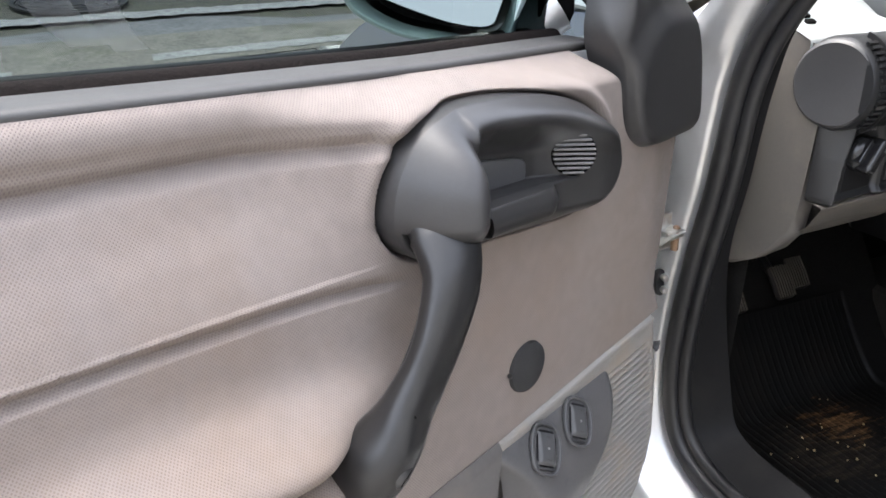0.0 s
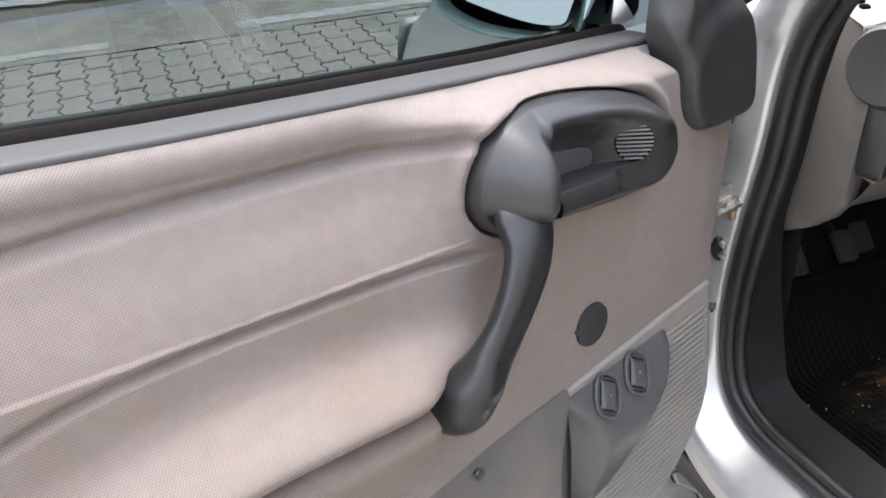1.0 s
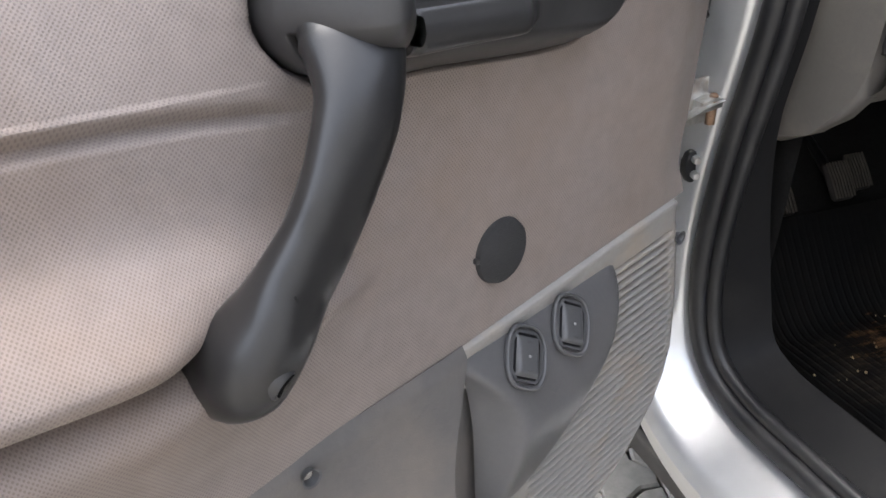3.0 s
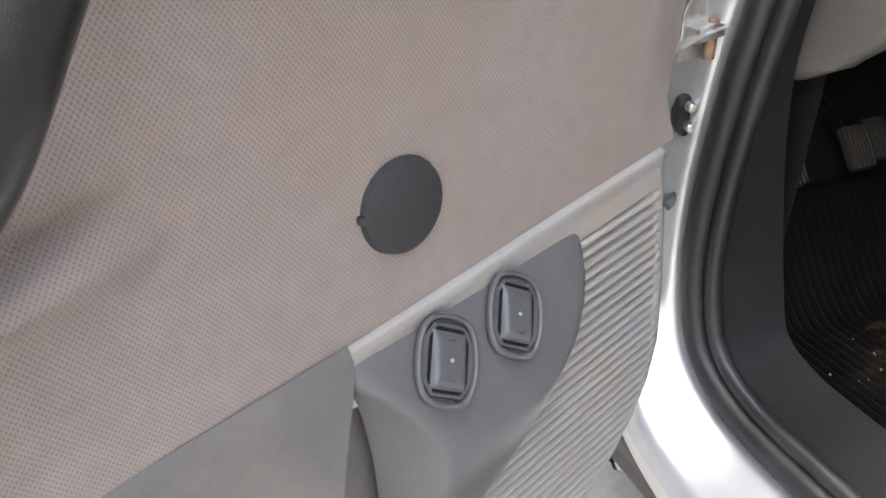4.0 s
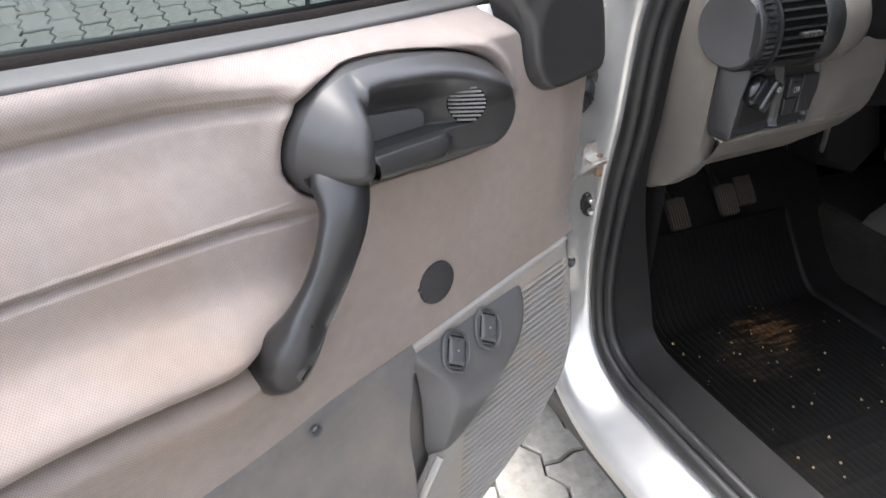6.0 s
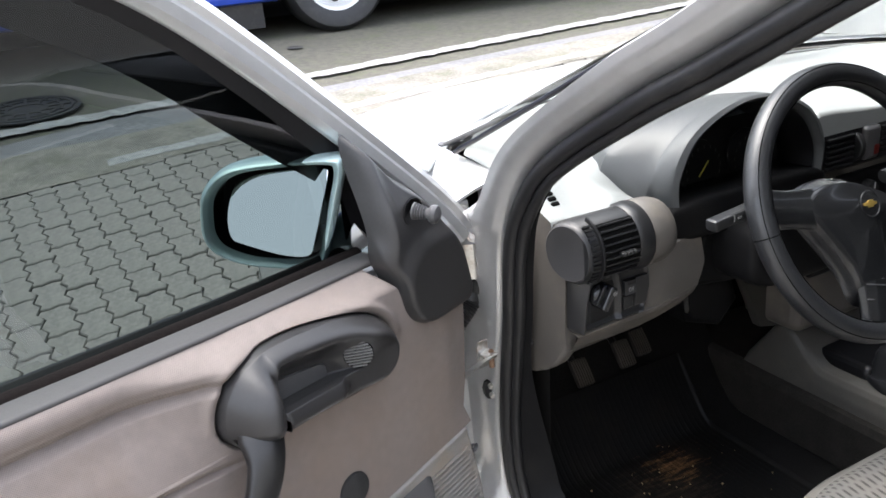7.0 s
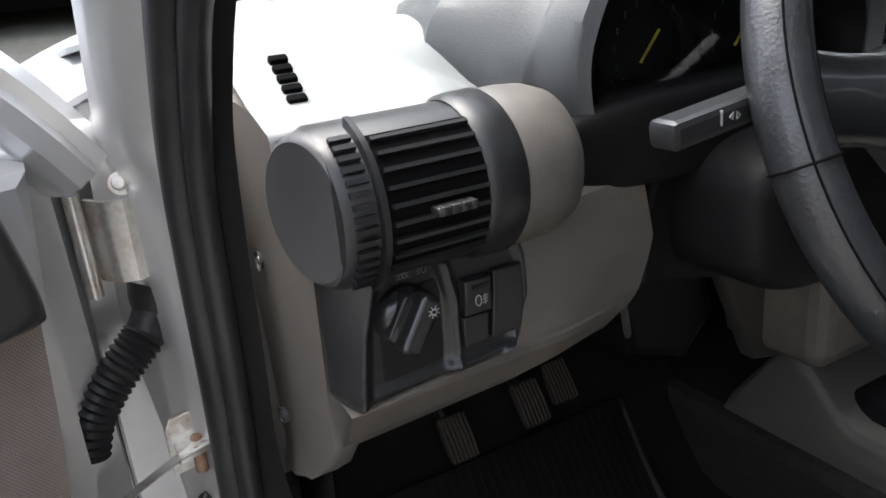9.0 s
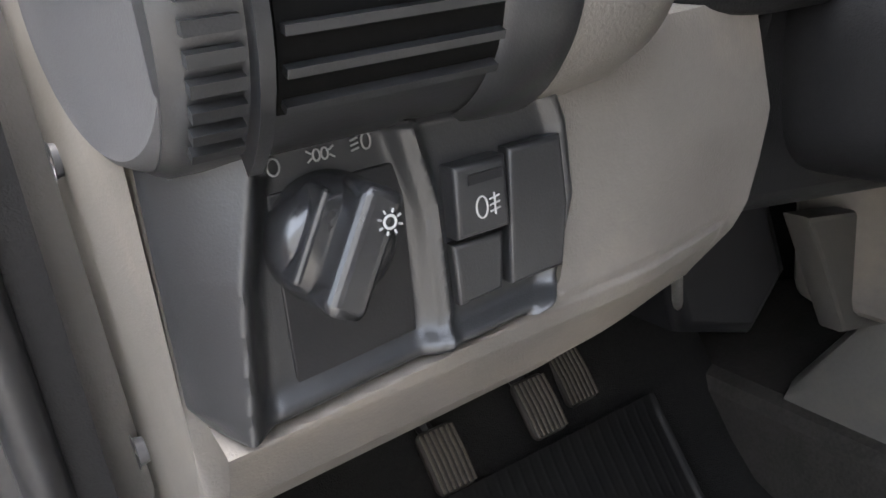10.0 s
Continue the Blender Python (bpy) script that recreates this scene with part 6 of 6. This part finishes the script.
# ---- pavers: interlocking blocks with wavy sides ----
tagged(new("pavement"), "grey interlocking concrete block pavement of the yard", "pavement", kind="structure")
yard = bpy.data.objects["pavement"]
PW, PL = 0.100, 0.178


def wavy(seed):
    rnd_ = random.Random(seed)
    pts_ = []
    g = 0.0022
    wave = [0.0, 0.010, -0.010, 0.0, 0.010, -0.010, 0.0]
    tt = [0.0, 0.14, 0.36, 0.5, 0.64, 0.86, 1.0]
    hw, hl = PW / 2 - g, PL / 2 - g
    for t, o in zip(tt, wave):
        pts_.append((hw + o, -hl + 2 * hl * t))
    pts_ += [(hw * 0.4, hl + 0.006), (-hw * 0.4, hl - 0.006)]
    for t, o in reversed(list(zip(tt, wave))):
        pts_.append((-hw + o, -hl + 2 * hl * t))
    pts_ += [(-hw * 0.4, -hl - 0.006), (hw * 0.4, -hl + 0.006)]
    return [(x + rnd_.uniform(-0.0012, 0.0012), y + rnd_.uniform(-0.0012, 0.0012)) for x, y in pts_]


def paver_mesh(seed):
    bm = bmesh.new()
    P = wavy(seed)
    rings = [[bm.verts.new((x * s, y * s, z)) for x, y in P] for s, z in ((1.0, -0.03), (1.0, 0.002), (0.955, 0.006))]
    for a, b in zip(rings, rings[1:]):
        for i in range(len(P)):
            bm.faces.new((a[i], a[(i + 1) % len(P)], b[(i + 1) % len(P)], b[i]))
    bm.faces.new(rings[-1])
    bmesh.ops.recalc_face_normals(bm, faces=bm.faces)
    me = bpy.data.meshes.new("paver")
    bm.to_mesh(me)
    bm.free()
    me.materials.append(PAVER)
    return me


kinds = [paver_mesh(k) for k in range(5)]
rnd = random.Random(11)
turn = Matrix.Rotation(radians(4), 4, "Z")
far_v, far_f = [], []
for i in range(-45, 46):
    for j in range(-21, 21):
        y0 = 0.10 + j * PL + (PL / 2 if i % 2 else 0)
        p = turn @ Vector((-0.4 + i * PW, y0, 0))
        if p.y > kerb_y(p.x) - 0.045 or p.y < -3.62:
            continue
        slope = 0.17 if p.y > 0.5 else 0.0
        m = Matrix.Translation((p.x, p.y, ground_z(p.y) + rnd.uniform(-0.003, 0.002))) @ Matrix.Rotation(math.atan(slope) + rnd.uniform(-0.012, 0.012), 4, "X") @ Matrix.Rotation(rnd.uniform(-0.012, 0.012), 4, "Y") @ turn
        k = rnd.randrange(5)
        if (-1.35 < p.x < 0.25 and 1.35 < p.y < 3.0) or (-0.15 < p.x < 0.30 and -0.1 < p.y < 0.45):
            o = new("paver", kinds[k])
            o.parent = yard
            o.matrix_basis = m
        else:
            base = len(far_v)
            me = kinds[k]
            far_v += [m @ v.co for v in me.vertices]
            far_f += [[base + q for q in f.vertices] for f in me.polygons]
me = bpy.data.meshes.new("pavers")
me.from_pydata(far_v, [], far_f)
me.materials.append(PAVER)
o = tagged(new("pavers", me), kind="stuff")
o.parent = yard
